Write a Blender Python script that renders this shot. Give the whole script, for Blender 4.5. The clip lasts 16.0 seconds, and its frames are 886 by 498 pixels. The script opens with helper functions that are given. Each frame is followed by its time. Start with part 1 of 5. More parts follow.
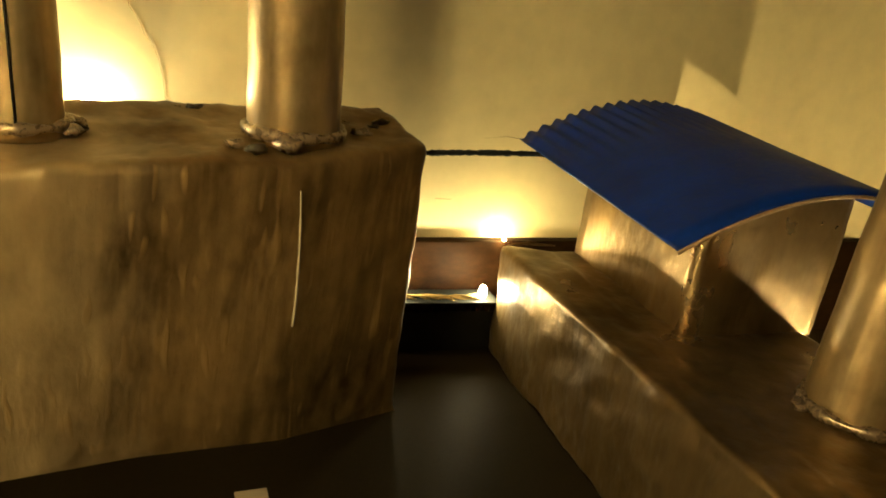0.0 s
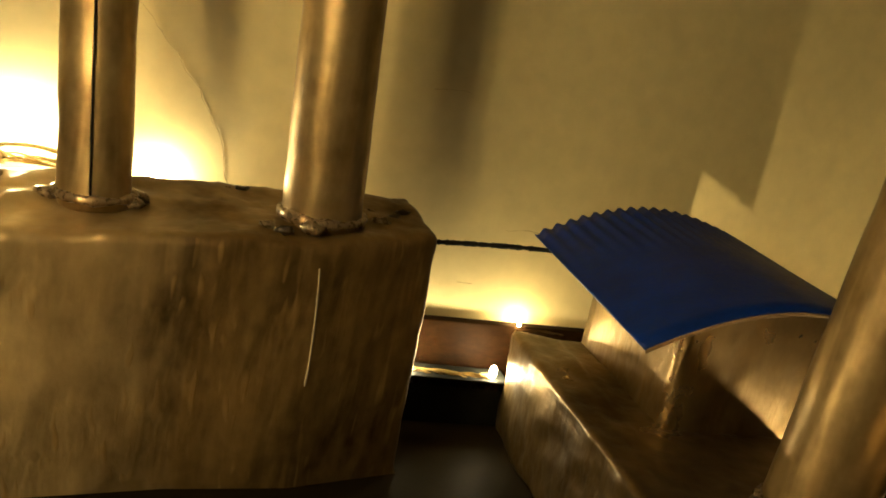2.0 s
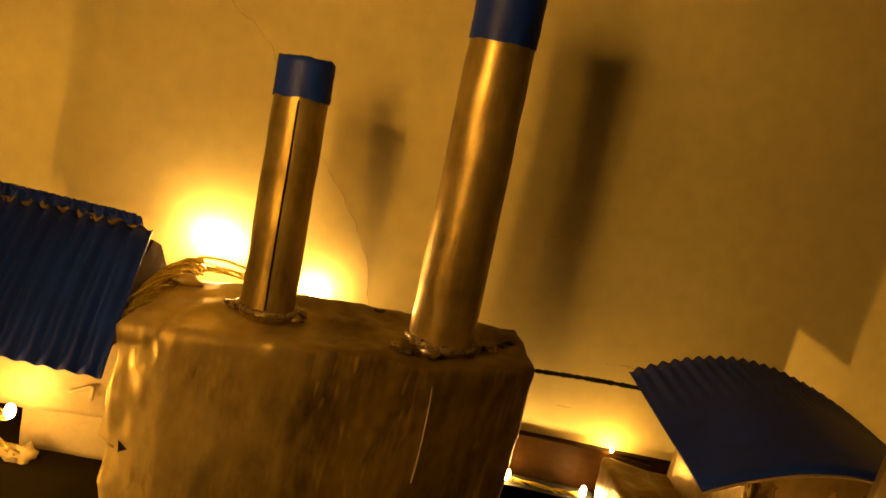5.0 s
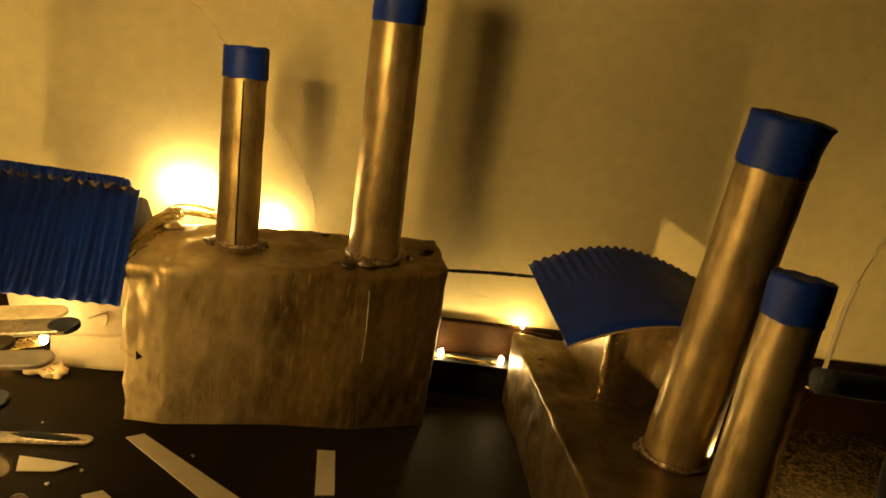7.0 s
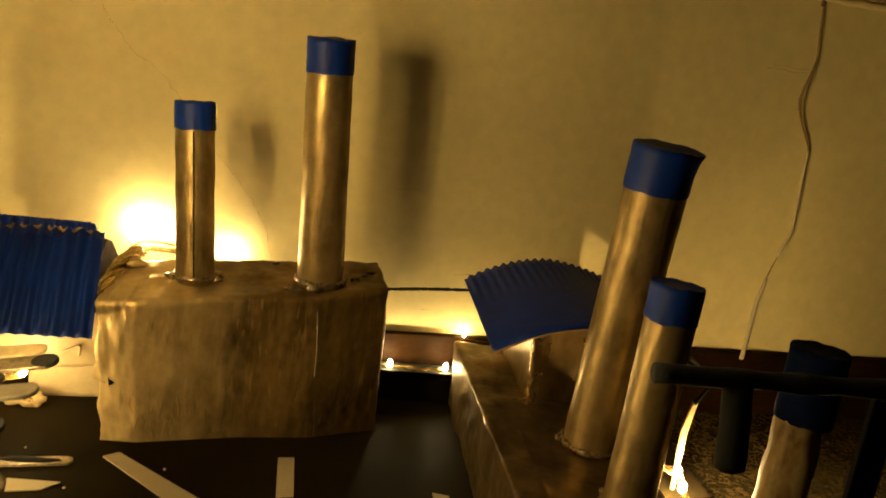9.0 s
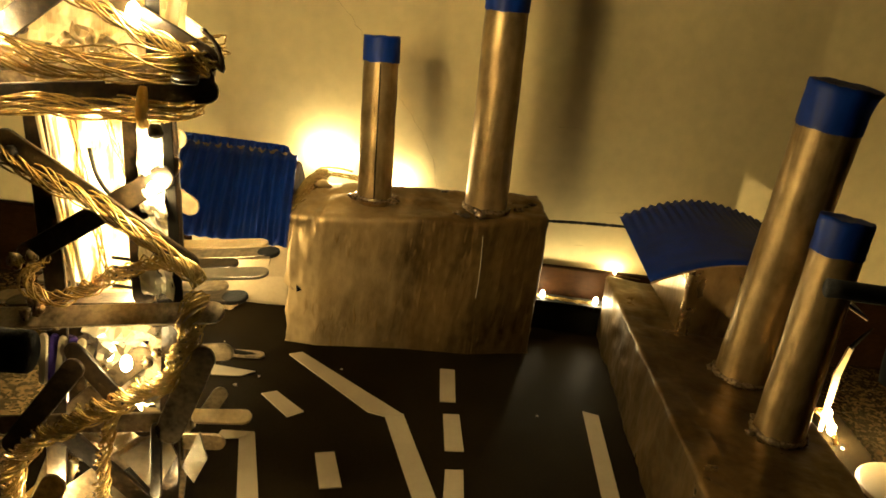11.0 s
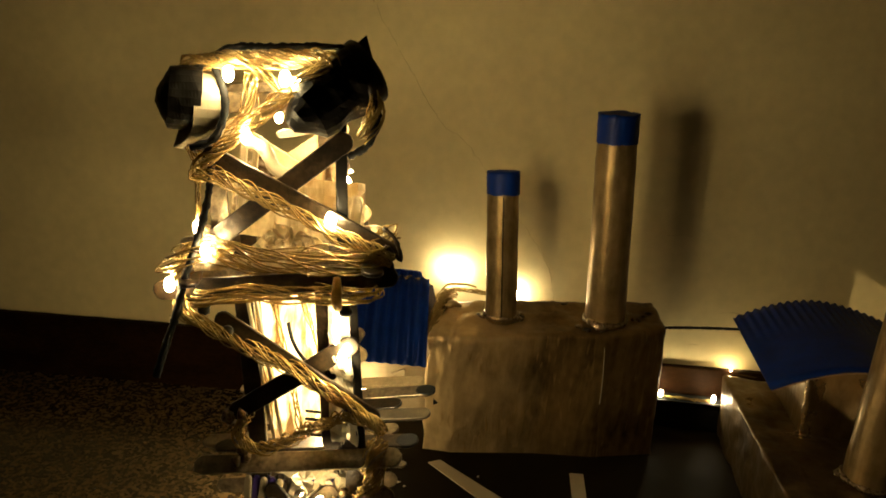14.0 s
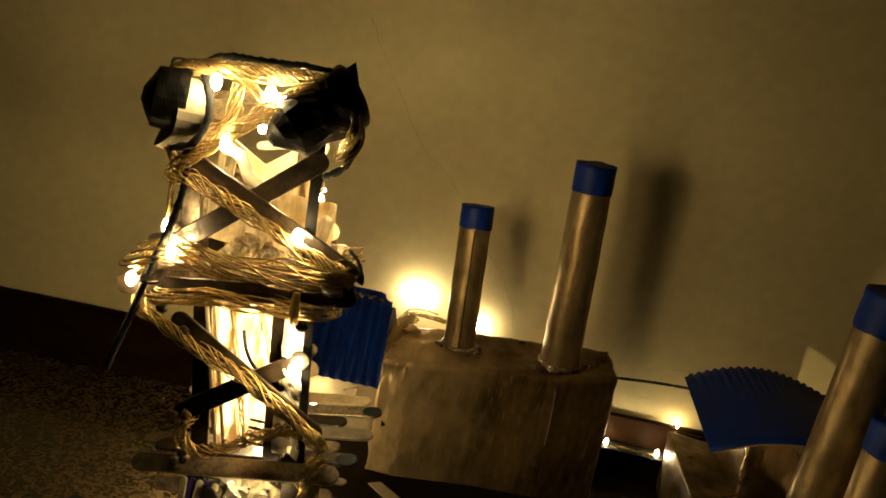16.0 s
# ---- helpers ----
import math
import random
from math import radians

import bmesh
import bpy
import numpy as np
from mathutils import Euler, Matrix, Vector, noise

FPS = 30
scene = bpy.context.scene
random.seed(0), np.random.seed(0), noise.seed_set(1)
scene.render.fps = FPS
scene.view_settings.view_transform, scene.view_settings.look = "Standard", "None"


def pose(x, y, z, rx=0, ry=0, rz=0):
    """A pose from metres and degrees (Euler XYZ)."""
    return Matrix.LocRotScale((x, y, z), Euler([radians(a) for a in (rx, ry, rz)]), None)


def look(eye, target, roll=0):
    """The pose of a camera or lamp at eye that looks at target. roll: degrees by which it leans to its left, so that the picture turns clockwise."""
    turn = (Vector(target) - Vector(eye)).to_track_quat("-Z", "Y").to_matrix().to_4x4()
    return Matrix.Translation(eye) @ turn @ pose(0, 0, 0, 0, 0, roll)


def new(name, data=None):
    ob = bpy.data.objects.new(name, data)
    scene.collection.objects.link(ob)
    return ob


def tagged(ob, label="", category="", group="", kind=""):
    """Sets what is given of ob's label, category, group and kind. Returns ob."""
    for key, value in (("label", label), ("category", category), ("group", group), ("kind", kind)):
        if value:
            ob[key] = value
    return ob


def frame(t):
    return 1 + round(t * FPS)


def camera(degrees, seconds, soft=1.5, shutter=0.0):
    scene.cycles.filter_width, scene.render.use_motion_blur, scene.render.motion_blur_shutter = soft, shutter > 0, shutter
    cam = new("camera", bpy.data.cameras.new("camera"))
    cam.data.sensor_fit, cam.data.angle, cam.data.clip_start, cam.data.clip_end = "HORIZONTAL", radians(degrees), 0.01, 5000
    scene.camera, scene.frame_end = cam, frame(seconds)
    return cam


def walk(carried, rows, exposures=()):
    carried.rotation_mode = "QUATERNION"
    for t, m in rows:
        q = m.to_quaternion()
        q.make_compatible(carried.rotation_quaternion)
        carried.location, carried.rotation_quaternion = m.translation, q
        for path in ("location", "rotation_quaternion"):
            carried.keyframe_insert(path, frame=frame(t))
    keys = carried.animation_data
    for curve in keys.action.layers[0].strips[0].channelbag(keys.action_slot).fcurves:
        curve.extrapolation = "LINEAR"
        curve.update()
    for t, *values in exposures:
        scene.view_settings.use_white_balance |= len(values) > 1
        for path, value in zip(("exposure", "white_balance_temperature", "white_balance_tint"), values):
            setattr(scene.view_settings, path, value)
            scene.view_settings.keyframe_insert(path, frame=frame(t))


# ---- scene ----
cam = camera(58.0, 16.0, soft=1.7, shutter=0.2)
PATH = [
    (0, (0.097, -0.247, 0.177), (0.756, 1.527, -0.47), 7.8),
    (0.5, (0.093, -0.245, 0.189), (0.735, 1.546, -0.426), 6.8),
    (1, (0.099, -0.247, 0.191), (0.776, 1.542, -0.394), 7.1),
    (1.5, (0.108, -0.262, 0.199), (0.77, 1.538, -0.368), 7.9),
    (2, (0.11, -0.286, 0.195), (0.591, 1.591, -0.301), 10.9),
    (2.5, (0.103, -0.291, 0.197), (0.487, 1.637, -0.172), 11.5),
    (3, (0.105, -0.311, 0.217), (0.257, 1.658, -0.094), 11.3),
    (3.2, (0.108, -0.314, 0.221), (0.226, 1.654, -0.112), 12.0),
    (5.3, (0.11, -0.364, 0.228), (0.214, 1.604, -0.112), 14.8),
    (5.5, (0.11, -0.381, 0.227), (0.229, 1.578, -0.156), 15.6),
    (6, (0.117, -0.42, 0.241), (0.319, 1.511, -0.24), 12.6),
    (6.5, (0.119, -0.44, 0.26), (0.335, 1.469, -0.295), 10.2),
    (7, (0.121, -0.455, 0.268), (0.36, 1.454, -0.279), 10.0),
    (7.5, (0.128, -0.473, 0.271), (0.407, 1.434, -0.265), 9.8),
    (8, (0.133, -0.484, 0.289), (0.434, 1.431, -0.201), 8.2),
    (8.5, (0.138, -0.491, 0.302), (0.46, 1.423, -0.178), 7.1),
    (9, (0.136, -0.511, 0.297), (0.441, 1.396, -0.225), 7.6),
    (9.5, (0.126, -0.535, 0.284), (0.312, 1.361, -0.324), 6.9),
    (10, (0.112, -0.545, 0.284), (0.227, 1.346, -0.358), 7.3),
    (10.2, (0.114, -0.545, 0.285), (0.186, 1.346, -0.364), 7.5),
    (12.3, (0.081, -0.561, 0.282), (0.062, 1.3, -0.451), 7.8),
    (12.5, (0.074, -0.562, 0.281), (0.053, 1.285, -0.487), 7.8),
    (13, (0.069, -0.565, 0.288), (0.032, 1.272, -0.502), 7.8),
    (13.5, (0.08, -0.572, 0.315), (-0.088, 1.299, -0.373), 3.7),
    (14, (0.081, -0.588, 0.34), (-0.155, 1.323, -0.2), 3.1),
    (14.5, (0.085, -0.586, 0.341), (-0.106, 1.343, -0.15), 5.4),
    (15, (0.087, -0.588, 0.34), (-0.084, 1.328, -0.207), 8.0),
    (15.5, (0.085, -0.592, 0.337), (-0.103, 1.329, -0.184), 9.6),
    (16, (0.087, -0.594, 0.347), (-0.097, 1.339, -0.134), 10.7),
]
EXPO = [(0.0, 1.13, 5450, 2), (0.5, 0.86, 5450, 2), (1.0, 0.80, 5500, 3), (1.5, 0.76, 5500, 3), (2.0, 0.66, 5550, 5), (2.5, 0.58, 5600, 6), (3.0, 0.18, 7300, 13), (3.2, 0.18, 8000, 14),
        (5.3, 0.14, 14000, 26), (5.5, 0.14, 14000, 26), (6.0, 0.26, 10600, 18), (6.5, 0.33, 8300, 11), (7.0, 0.44, 7300, 8), (8.0, 0.56, 6700, 5),
        (9.0, 0.59, 6700, 5), (9.5, 0.66, 6100, 6), (10.0, 0.63, 5850, 7), (10.2, 0.61, 5800, 7), (12.3, 0.47, 5300, 7), (13.0, 0.64, 5100, 5),
        (13.5, -0.18, 5200, 7), (14.0, -0.56, 5450, 9), (16.0, -0.66, 5450, 9)]
walk(cam, [(t, look(eye, target, roll)) for t, eye, target, roll in PATH], EXPO)

# ---- world: a dark room at night, lit by the string lights alone ----
world = bpy.data.worlds.new("night")
scene.world = world
world.use_nodes = True
world.node_tree.nodes["Background"].inputs[0].default_value = (0.30, 0.20, 0.09, 1)
world.node_tree.nodes["Background"].inputs[1].default_value = 0.02
GLOW = (1.0, 0.682, 0.27)


# ---- materials ----
def material(name, color, rough=0.6, metal=0.0, var=0.25, scale=40.0, stretch=(1, 1, 1), bump=0.2, fine=300.0,
             dark=None, spots=0.0, coat=0.0, transmission=0.0, spec=0.5, low=0.32, high=0.68):
    m = bpy.data.materials.new(name)
    m.use_nodes = True
    t = m.node_tree
    n, l = t.nodes, t.links
    b = n["Principled BSDF"]
    co = n.new("ShaderNodeTexCoord")
    mp = n.new("ShaderNodeMapping")
    mp.inputs["Scale"].default_value = stretch
    l.new(co.outputs["Object"], mp.inputs[0])
    big = n.new("ShaderNodeTexNoise")
    big.inputs["Scale"].default_value = scale
    big.inputs["Detail"].default_value = 6
    small = n.new("ShaderNodeTexNoise")
    small.inputs["Scale"].default_value = fine
    small.inputs["Detail"].default_value = 4
    l.new(mp.outputs[0], big.inputs[0])
    l.new(mp.outputs[0], small.inputs[0])
    ramp = n.new("ShaderNodeValToRGB")
    d = dark or tuple(c * (1 - var * 1.6) for c in color)
    ramp.color_ramp.elements[0].position, ramp.color_ramp.elements[1].position = low, high
    ramp.color_ramp.elements[0].color = (*d, 1)
    ramp.color_ramp.elements[1].color = (*color, 1)
    mix = n.new("ShaderNodeMix")
    mix.inputs[0].default_value = 0.4
    l.new(big.outputs[0], mix.inputs[2])
    l.new(small.outputs[0], mix.inputs[3])
    l.new(mix.outputs[0], ramp.inputs[0])
    l.new(ramp.outputs[0], b.inputs["Base Color"])
    mr = n.new("ShaderNodeMapRange")
    mr.inputs[3].default_value, mr.inputs[4].default_value = max(0.03, rough - 0.12), min(1, rough + 0.12)
    l.new(small.outputs[0], mr.inputs[0])
    l.new(mr.outputs[0], b.inputs["Roughness"])
    b.inputs["Metallic"].default_value = metal
    b.inputs["Specular IOR Level"].default_value = spec
    b.inputs["Coat Weight"].default_value = coat
    b.inputs["Transmission Weight"].default_value = transmission
    if bump:
        bp = n.new("ShaderNodeBump")
        bp.inputs["Strength"].default_value = bump
        bp.inputs["Distance"].default_value = 0.001
        l.new(mix.outputs[0], bp.inputs["Height"])
        l.new(bp.outputs[0], b.inputs["Normal"])
    return m


BARK = material("rough_silver", (0.30, 0.215, 0.095), 0.55, 0.25, 0.55, 75, (1, 1, 0.4), 0.8, 260, dark=(0.13, 0.075, 0.026), low=0.36, high=0.55)
BLUE = material("blue_paint", (0.0022, 0.024, 0.215), 0.52, 0.0, 0.3, 60, (1, 1, 0.3), 0.22, 400, spec=0.2)
CARD = material("bare_cardboard", (0.30, 0.20, 0.095), 0.85, 0.0, 0.3, 80, (1, 1, 1), 0.4, 500)
KRAFT = material("brown_kraft_card", (0.105, 0.058, 0.020), 0.92, 0.0, 0.4, 90, (1, 1, 1), 0.5, 400, spec=0.03)
BLACKPAPER = material("black_paper", (0.0160, 0.0118, 0.0056), 0.50, 0.0, 0.3, 12, (1, 1, 1), 0.05, 500, spec=0.008)
BLACK = material("black_paint", (0.0115, 0.0120, 0.0105), 0.75, 0.0, 0.3, 60, (1, 1, 1), 0.3, 300, spec=0.06)
TAPE = material("black_tape", (0.013, 0.012, 0.010), 0.40, 0.0, 0.3, 90, (1, 1, 1), 0.25, 300, spec=0.15)
NAVY = material("navy_paint", (0.001, 0.006, 0.034), 0.7, 0.0, 0.25, 60, (1, 1, 1), 0.25, 300, spec=0.06)
YARN = material("black_yarn", (0.0065, 0.007, 0.0065), 0.95, 0.0, 0.4, 300, (1, 1, 1), 0.8, 900)
WALL = material("cream_wall", (0.75, 0.625, 0.305), 0.75, 0.0, 0.14, 7, (1, 1, 1), 0.03, 90)
SKIRT = material("skirting_paint", (0.022, 0.0094, 0.0020), 0.60, 0.0, 0.5, 25, (1, 1, 2), 0.1, 200, spec=0.04)
DARK_ROOM = material("dark_room_shell", (0.22, 0.18, 0.13), 0.9, 0.0, 0.15, 3, (1, 1, 1), 0.1, 60)
STRIP = material("cream_paper", (0.42, 0.35, 0.22), 0.8, 0.0, 0.10, 60, (1, 1, 1), 0.1, 500)
PALE = material("pale_card", (0.50, 0.40, 0.235), 0.6, 0.2, 0.15, 50, (1, 1, 1), 0.2, 300)
STICK = material("painted_stick", (0.36, 0.28, 0.165), 0.36, 0.5, 0.5, 110, (1, 1, 1), 0.5, 450, dark=(0.09, 0.07, 0.045), low=0.36, high=0.64)
STICKD = material("dark_stick", (0.060, 0.038, 0.017), 0.34, 0.2, 0.5, 130, (1, 1, 1), 0.6, 500, dark=(0.010, 0.007, 0.004), coat=0.15, low=0.42, high=0.72)
GREYCARD = material("grey_card", (0.25, 0.21, 0.145), 0.42, 0.35, 0.35, 70, (1, 1, 1), 0.5, 300)

STICKB = material("bare_stick", (0.62, 0.47, 0.24), 0.6, 0.0, 0.3, 60, (1, 1, 1), 0.2, 400)
GLUE = material("glue", (0.26, 0.19, 0.105), 0.28, 0.55, 0.3, 150, (1, 1, 1), 0.4, 500)
CABLE = material("clear_cable", (0.86, 0.62, 0.20), 0.22, 0.45, 0.35, 200, (1, 1, 1), 0.0, 600, transmission=0.25)
FOIL = material("foil", (0.86, 0.78, 0.60), 0.34, 0.45, 0.15, 60, (1, 1, 1), 0.5, 200)
PURPLE = material("purple_wrapper", (0.10, 0.06, 0.42), 0.3, 0.2, 0.4, 90, (1, 1, 1), 0.3, 300)
LID = material("dim_plastic", (0.20, 0.16, 0.09), 0.5, 0.0, 0.1, 40, (1, 1, 1), 0.05, 300)
YELLOW = material("yellow_card", (0.55, 0.36, 0.04), 0.55, 0.0, 0.2, 60, (1, 1, 1), 0.2, 300)
GREEN = material("green_tape", (0.16, 0.30, 0.03), 0.4, 0.0, 0.2, 60, (1, 1, 1), 0.2, 300)
WHITE = material("white_plastic", (0.55, 0.47, 0.31), 0.4, 0.0, 0.06, 40, (1, 1, 1), 0.05, 300)


def make_foil(name, light, deep, rough, metal, drips=1.0, relief=0.5, runs=0.55, grain=1.0, bare=None, ridges=0.0, spec=0.2):
    """Streaky silver paint over crinkled paper: blotches, running drips and fine creases. bare: tone that paints light
    on one end.
    """
    m = bpy.data.materials.new(name)
    m.use_nodes = True
    n, l = m.node_tree.nodes, m.node_tree.links
    b = n["Principled BSDF"]
    co = n.new("ShaderNodeTexCoord")

    def noisy(scale, stretch, detail):
        mp = n.new("ShaderNodeMapping")
        mp.inputs["Scale"].default_value = stretch
        l.new(co.outputs["Object"], mp.inputs[0])
        t = n.new("ShaderNodeTexNoise")
        t.inputs["Scale"].default_value, t.inputs["Detail"].default_value = scale, detail
        l.new(mp.outputs[0], t.inputs[0])
        return t.outputs[0]

    def mapped(v, a, c, lo=0.0, hi=1.0):
        r = n.new("ShaderNodeMapRange")
        for k, q in zip((1, 2, 3, 4), (a, c, lo, hi)):
            r.inputs[k].default_value = q
        l.new(v, r.inputs[0])
        return r.outputs[0]

    def math_node(op, p, q):
        t = n.new("ShaderNodeMath")
        t.operation = op
        for k, v in enumerate((p, q)):
            if isinstance(v, (int, float)):
                t.inputs[k].default_value = v
            else:
                l.new(v, t.inputs[k])
        return t.outputs[0]

    geo = n.new("ShaderNodeNewGeometry")
    sx = n.new("ShaderNodeSeparateXYZ")
    l.new(geo.outputs["Normal"], sx.inputs[0])
    steep = mapped(math_node("ABSOLUTE", sx.outputs[2], 0), 0.45, 0.85, 1.0, 0.0)
    blot = mapped(noisy(24 * grain, (1, 1, 0.6), 4), 0.3, 0.7)
    streak = mapped(noisy(110, (1, 1, 0.05), 3), 0.30, 0.70)
    fine = mapped(noisy(480, (1, 1, 0.03), 0), 0.38, 0.74)
    patch = mapped(noisy(38, (1, 1, 0.5), 2), 0.48, 0.66)
    run = math_node("ADD", math_node("MULTIPLY", math_node("SUBTRACT", streak, 0.5), 0.6), math_node("MULTIPLY", math_node("MULTIPLY", math_node("SUBTRACT", fine, 0.35), patch), 0.45))
    run = math_node("MULTIPLY", run, steep)
    drip = mapped(noisy(360, (1, 1, 0.020), 0), 0.60, 0.77)
    drip = math_node("MULTIPLY", math_node("MULTIPLY", drip, mapped(noisy(45, (1, 1, 0.45), 1), 0.46, 0.60)), math_node("MULTIPLY", steep, drips))
    crease = noisy(170, (1, 1, 0.7), 6)
    tone = math_node("ADD", math_node("ADD", math_node("MULTIPLY", blot, 0.55), math_node("MULTIPLY", crease, 0.45)), math_node("MULTIPLY", run, runs))
    ramp = n.new("ShaderNodeValToRGB")
    ramp.color_ramp.elements[0].position, ramp.color_ramp.elements[0].color = 0.2, (*deep, 1)
    ramp.color_ramp.elements[1].position, ramp.color_ramp.elements[1].color = 0.8, (*light, 1)
    l.new(tone, ramp.inputs[0])
    base = ramp.outputs[0]
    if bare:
        # light falling on the carton's left end, put into the colour, with ragged border
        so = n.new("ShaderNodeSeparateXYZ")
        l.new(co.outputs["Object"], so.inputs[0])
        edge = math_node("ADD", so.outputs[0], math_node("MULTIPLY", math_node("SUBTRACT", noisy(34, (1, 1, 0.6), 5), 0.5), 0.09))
        lit_end = n.new("ShaderNodeMix")
        lit_end.data_type = "RGBA"
        l.new(mapped(edge, 0.105, 0.012), lit_end.inputs[0])
        l.new(base, lit_end.inputs[6])
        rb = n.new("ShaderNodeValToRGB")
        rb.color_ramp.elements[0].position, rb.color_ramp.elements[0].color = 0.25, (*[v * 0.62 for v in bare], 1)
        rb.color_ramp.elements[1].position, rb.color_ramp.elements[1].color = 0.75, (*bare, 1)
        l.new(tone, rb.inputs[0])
        l.new(rb.outputs[0], lit_end.inputs[7])
        base = lit_end.outputs[2]
    mx = n.new("ShaderNodeMix")
    mx.data_type = "RGBA"
    l.new(drip, mx.inputs[0])
    l.new(base, mx.inputs[6])
    mx.inputs[7].default_value = (*[min(1, v * 1.5) for v in light], 1)
    l.new(mx.outputs[2], b.inputs["Base Color"])
    l.new(mapped(tone, 0.2, 0.8, rough + 0.1, rough - 0.08), b.inputs["Roughness"])
    b.inputs["Metallic"].default_value = metal
    b.inputs["Specular IOR Level"].default_value = spec
    h = math_node("ADD", math_node("ADD", math_node("MULTIPLY", drip, 0.4), math_node("MULTIPLY", run, 0.9 * runs)), math_node("ADD", math_node("MULTIPLY", crease, 0.6), math_node("MULTIPLY", blot, 0.8)))
    if ridges:
        # thin raised runs of dried paint in patches, and small lumps
        ridge = mapped(noisy(520, (1, 1, 0.032), 1), 0.54, 0.72)
        where = mapped(noisy(30, (1, 1, 0.8), 3), 0.46, 0.60)
        lump = mapped(noisy(210, (1, 1, 0.8), 2), 0.62, 0.74)
        h = math_node("ADD", h, math_node("MULTIPLY", math_node("MULTIPLY", math_node("MULTIPLY", ridge, where), steep), ridges))
        h = math_node("ADD", h, math_node("MULTIPLY", lump, 0.5 * ridges))
    bp = n.new("ShaderNodeBump")
    bp.inputs["Strength"].default_value, bp.inputs["Distance"].default_value = relief, 0.0012
    l.new(h, bp.inputs["Height"])
    l.new(bp.outputs[0], b.inputs["Normal"])
    return m


# silver_paint also carries the painted light of the carton's left end
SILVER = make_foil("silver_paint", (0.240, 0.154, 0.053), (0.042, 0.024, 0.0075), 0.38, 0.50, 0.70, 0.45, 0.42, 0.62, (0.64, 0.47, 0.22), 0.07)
SMOOTH = make_foil("silver_card", (0.250, 0.172, 0.072), (0.075, 0.048, 0.016), 0.34, 0.78, 0.0, 0.6, 0.15, 1.2, None, 0.05)
TUBE = make_foil("silver_tube", (0.415, 0.300, 0.138), (0.175, 0.122, 0.050), 0.37, 0.72, 0.1, 0.15, 0.4, 2.2)


def make_granite():
    m = material("granite", (0.16, 0.11, 0.065), 0.22, 0.0, 0.3, 60, (1, 1, 1), 0.05, 300)
    t = m.node_tree
    n, l = t.nodes, t.links
    v = n.new("ShaderNodeTexVoronoi")
    v.inputs["Scale"].default_value = 430
    w = n.new("ShaderNodeTexNoise")
    w.inputs["Scale"].default_value = 130
    w.inputs["Detail"].default_value = 5
    co = n.new("ShaderNodeTexCoord")
    l.new(co.outputs["Object"], v.inputs["Vector"])
    l.new(co.outputs["Object"], w.inputs["Vector"])
    mx = n.new("ShaderNodeMix")
    mx.inputs[0].default_value = 0.45
    l.new(w.outputs[0], mx.inputs[2])
    sep = n.new("ShaderNodeSeparateColor")
    l.new(v.outputs["Color"], sep.inputs[0])
    l.new(sep.outputs[0], mx.inputs[3])
    r = n.new("ShaderNodeValToRGB")
    e = r.color_ramp.elements
    e[0].position, e[0].color = 0.36, (0.014, 0.0100, 0.0050, 1)
    e[1].position, e[1].color = 0.62, (0.098, 0.063, 0.023, 1)
    x = e.new(0.5)
    x.color = (0.050, 0.033, 0.012, 1)
    l.new(mx.outputs[0], r.inputs[0])
    l.new(r.outputs[0], n["Principled BSDF"].inputs["Base Color"])
    return m


GRANITE = make_granite()


def make_glow(name, strength, color=GLOW):
    m = bpy.data.materials.new(name)
    m.use_nodes = True
    b = m.node_tree.nodes["Principled BSDF"]
    b.inputs["Base Color"].default_value = (0.8, 0.7, 0.5, 1)
    b.inputs["Emission Color"].default_value = (*color, 1)
    b.inputs["Emission Strength"].default_value = strength
    return m


BULB = make_glow("lit_bulb", 420.0)
BULB_HOT = make_glow("lit_bulb_cluster", 180.0)
BULB_WALL = make_glow("lit_bulb_wall", 390.0, (1.0, 0.75, 0.39))
BULB_CORE = make_glow("lit_bulb_core", 680.0)
BULB_FOOT = make_glow("lit_bulb_foot", 330.0)
BULB_TOP = make_glow("lit_bulb_top", 950.0)
BULB_SIDE = make_glow("lit_bulb_side", 1200.0)
BULB_FILL = make_glow("lit_bulb_fill", 1050.0)
BULB_DOT = make_glow("lit_bulb_dot", 1150.0)
BULB_LOW = make_glow("lit_bulb_low", 540.0, (1.0, 0.73, 0.35))
BULB_DIM = make_glow("lit_bulb_dim", 200.0)


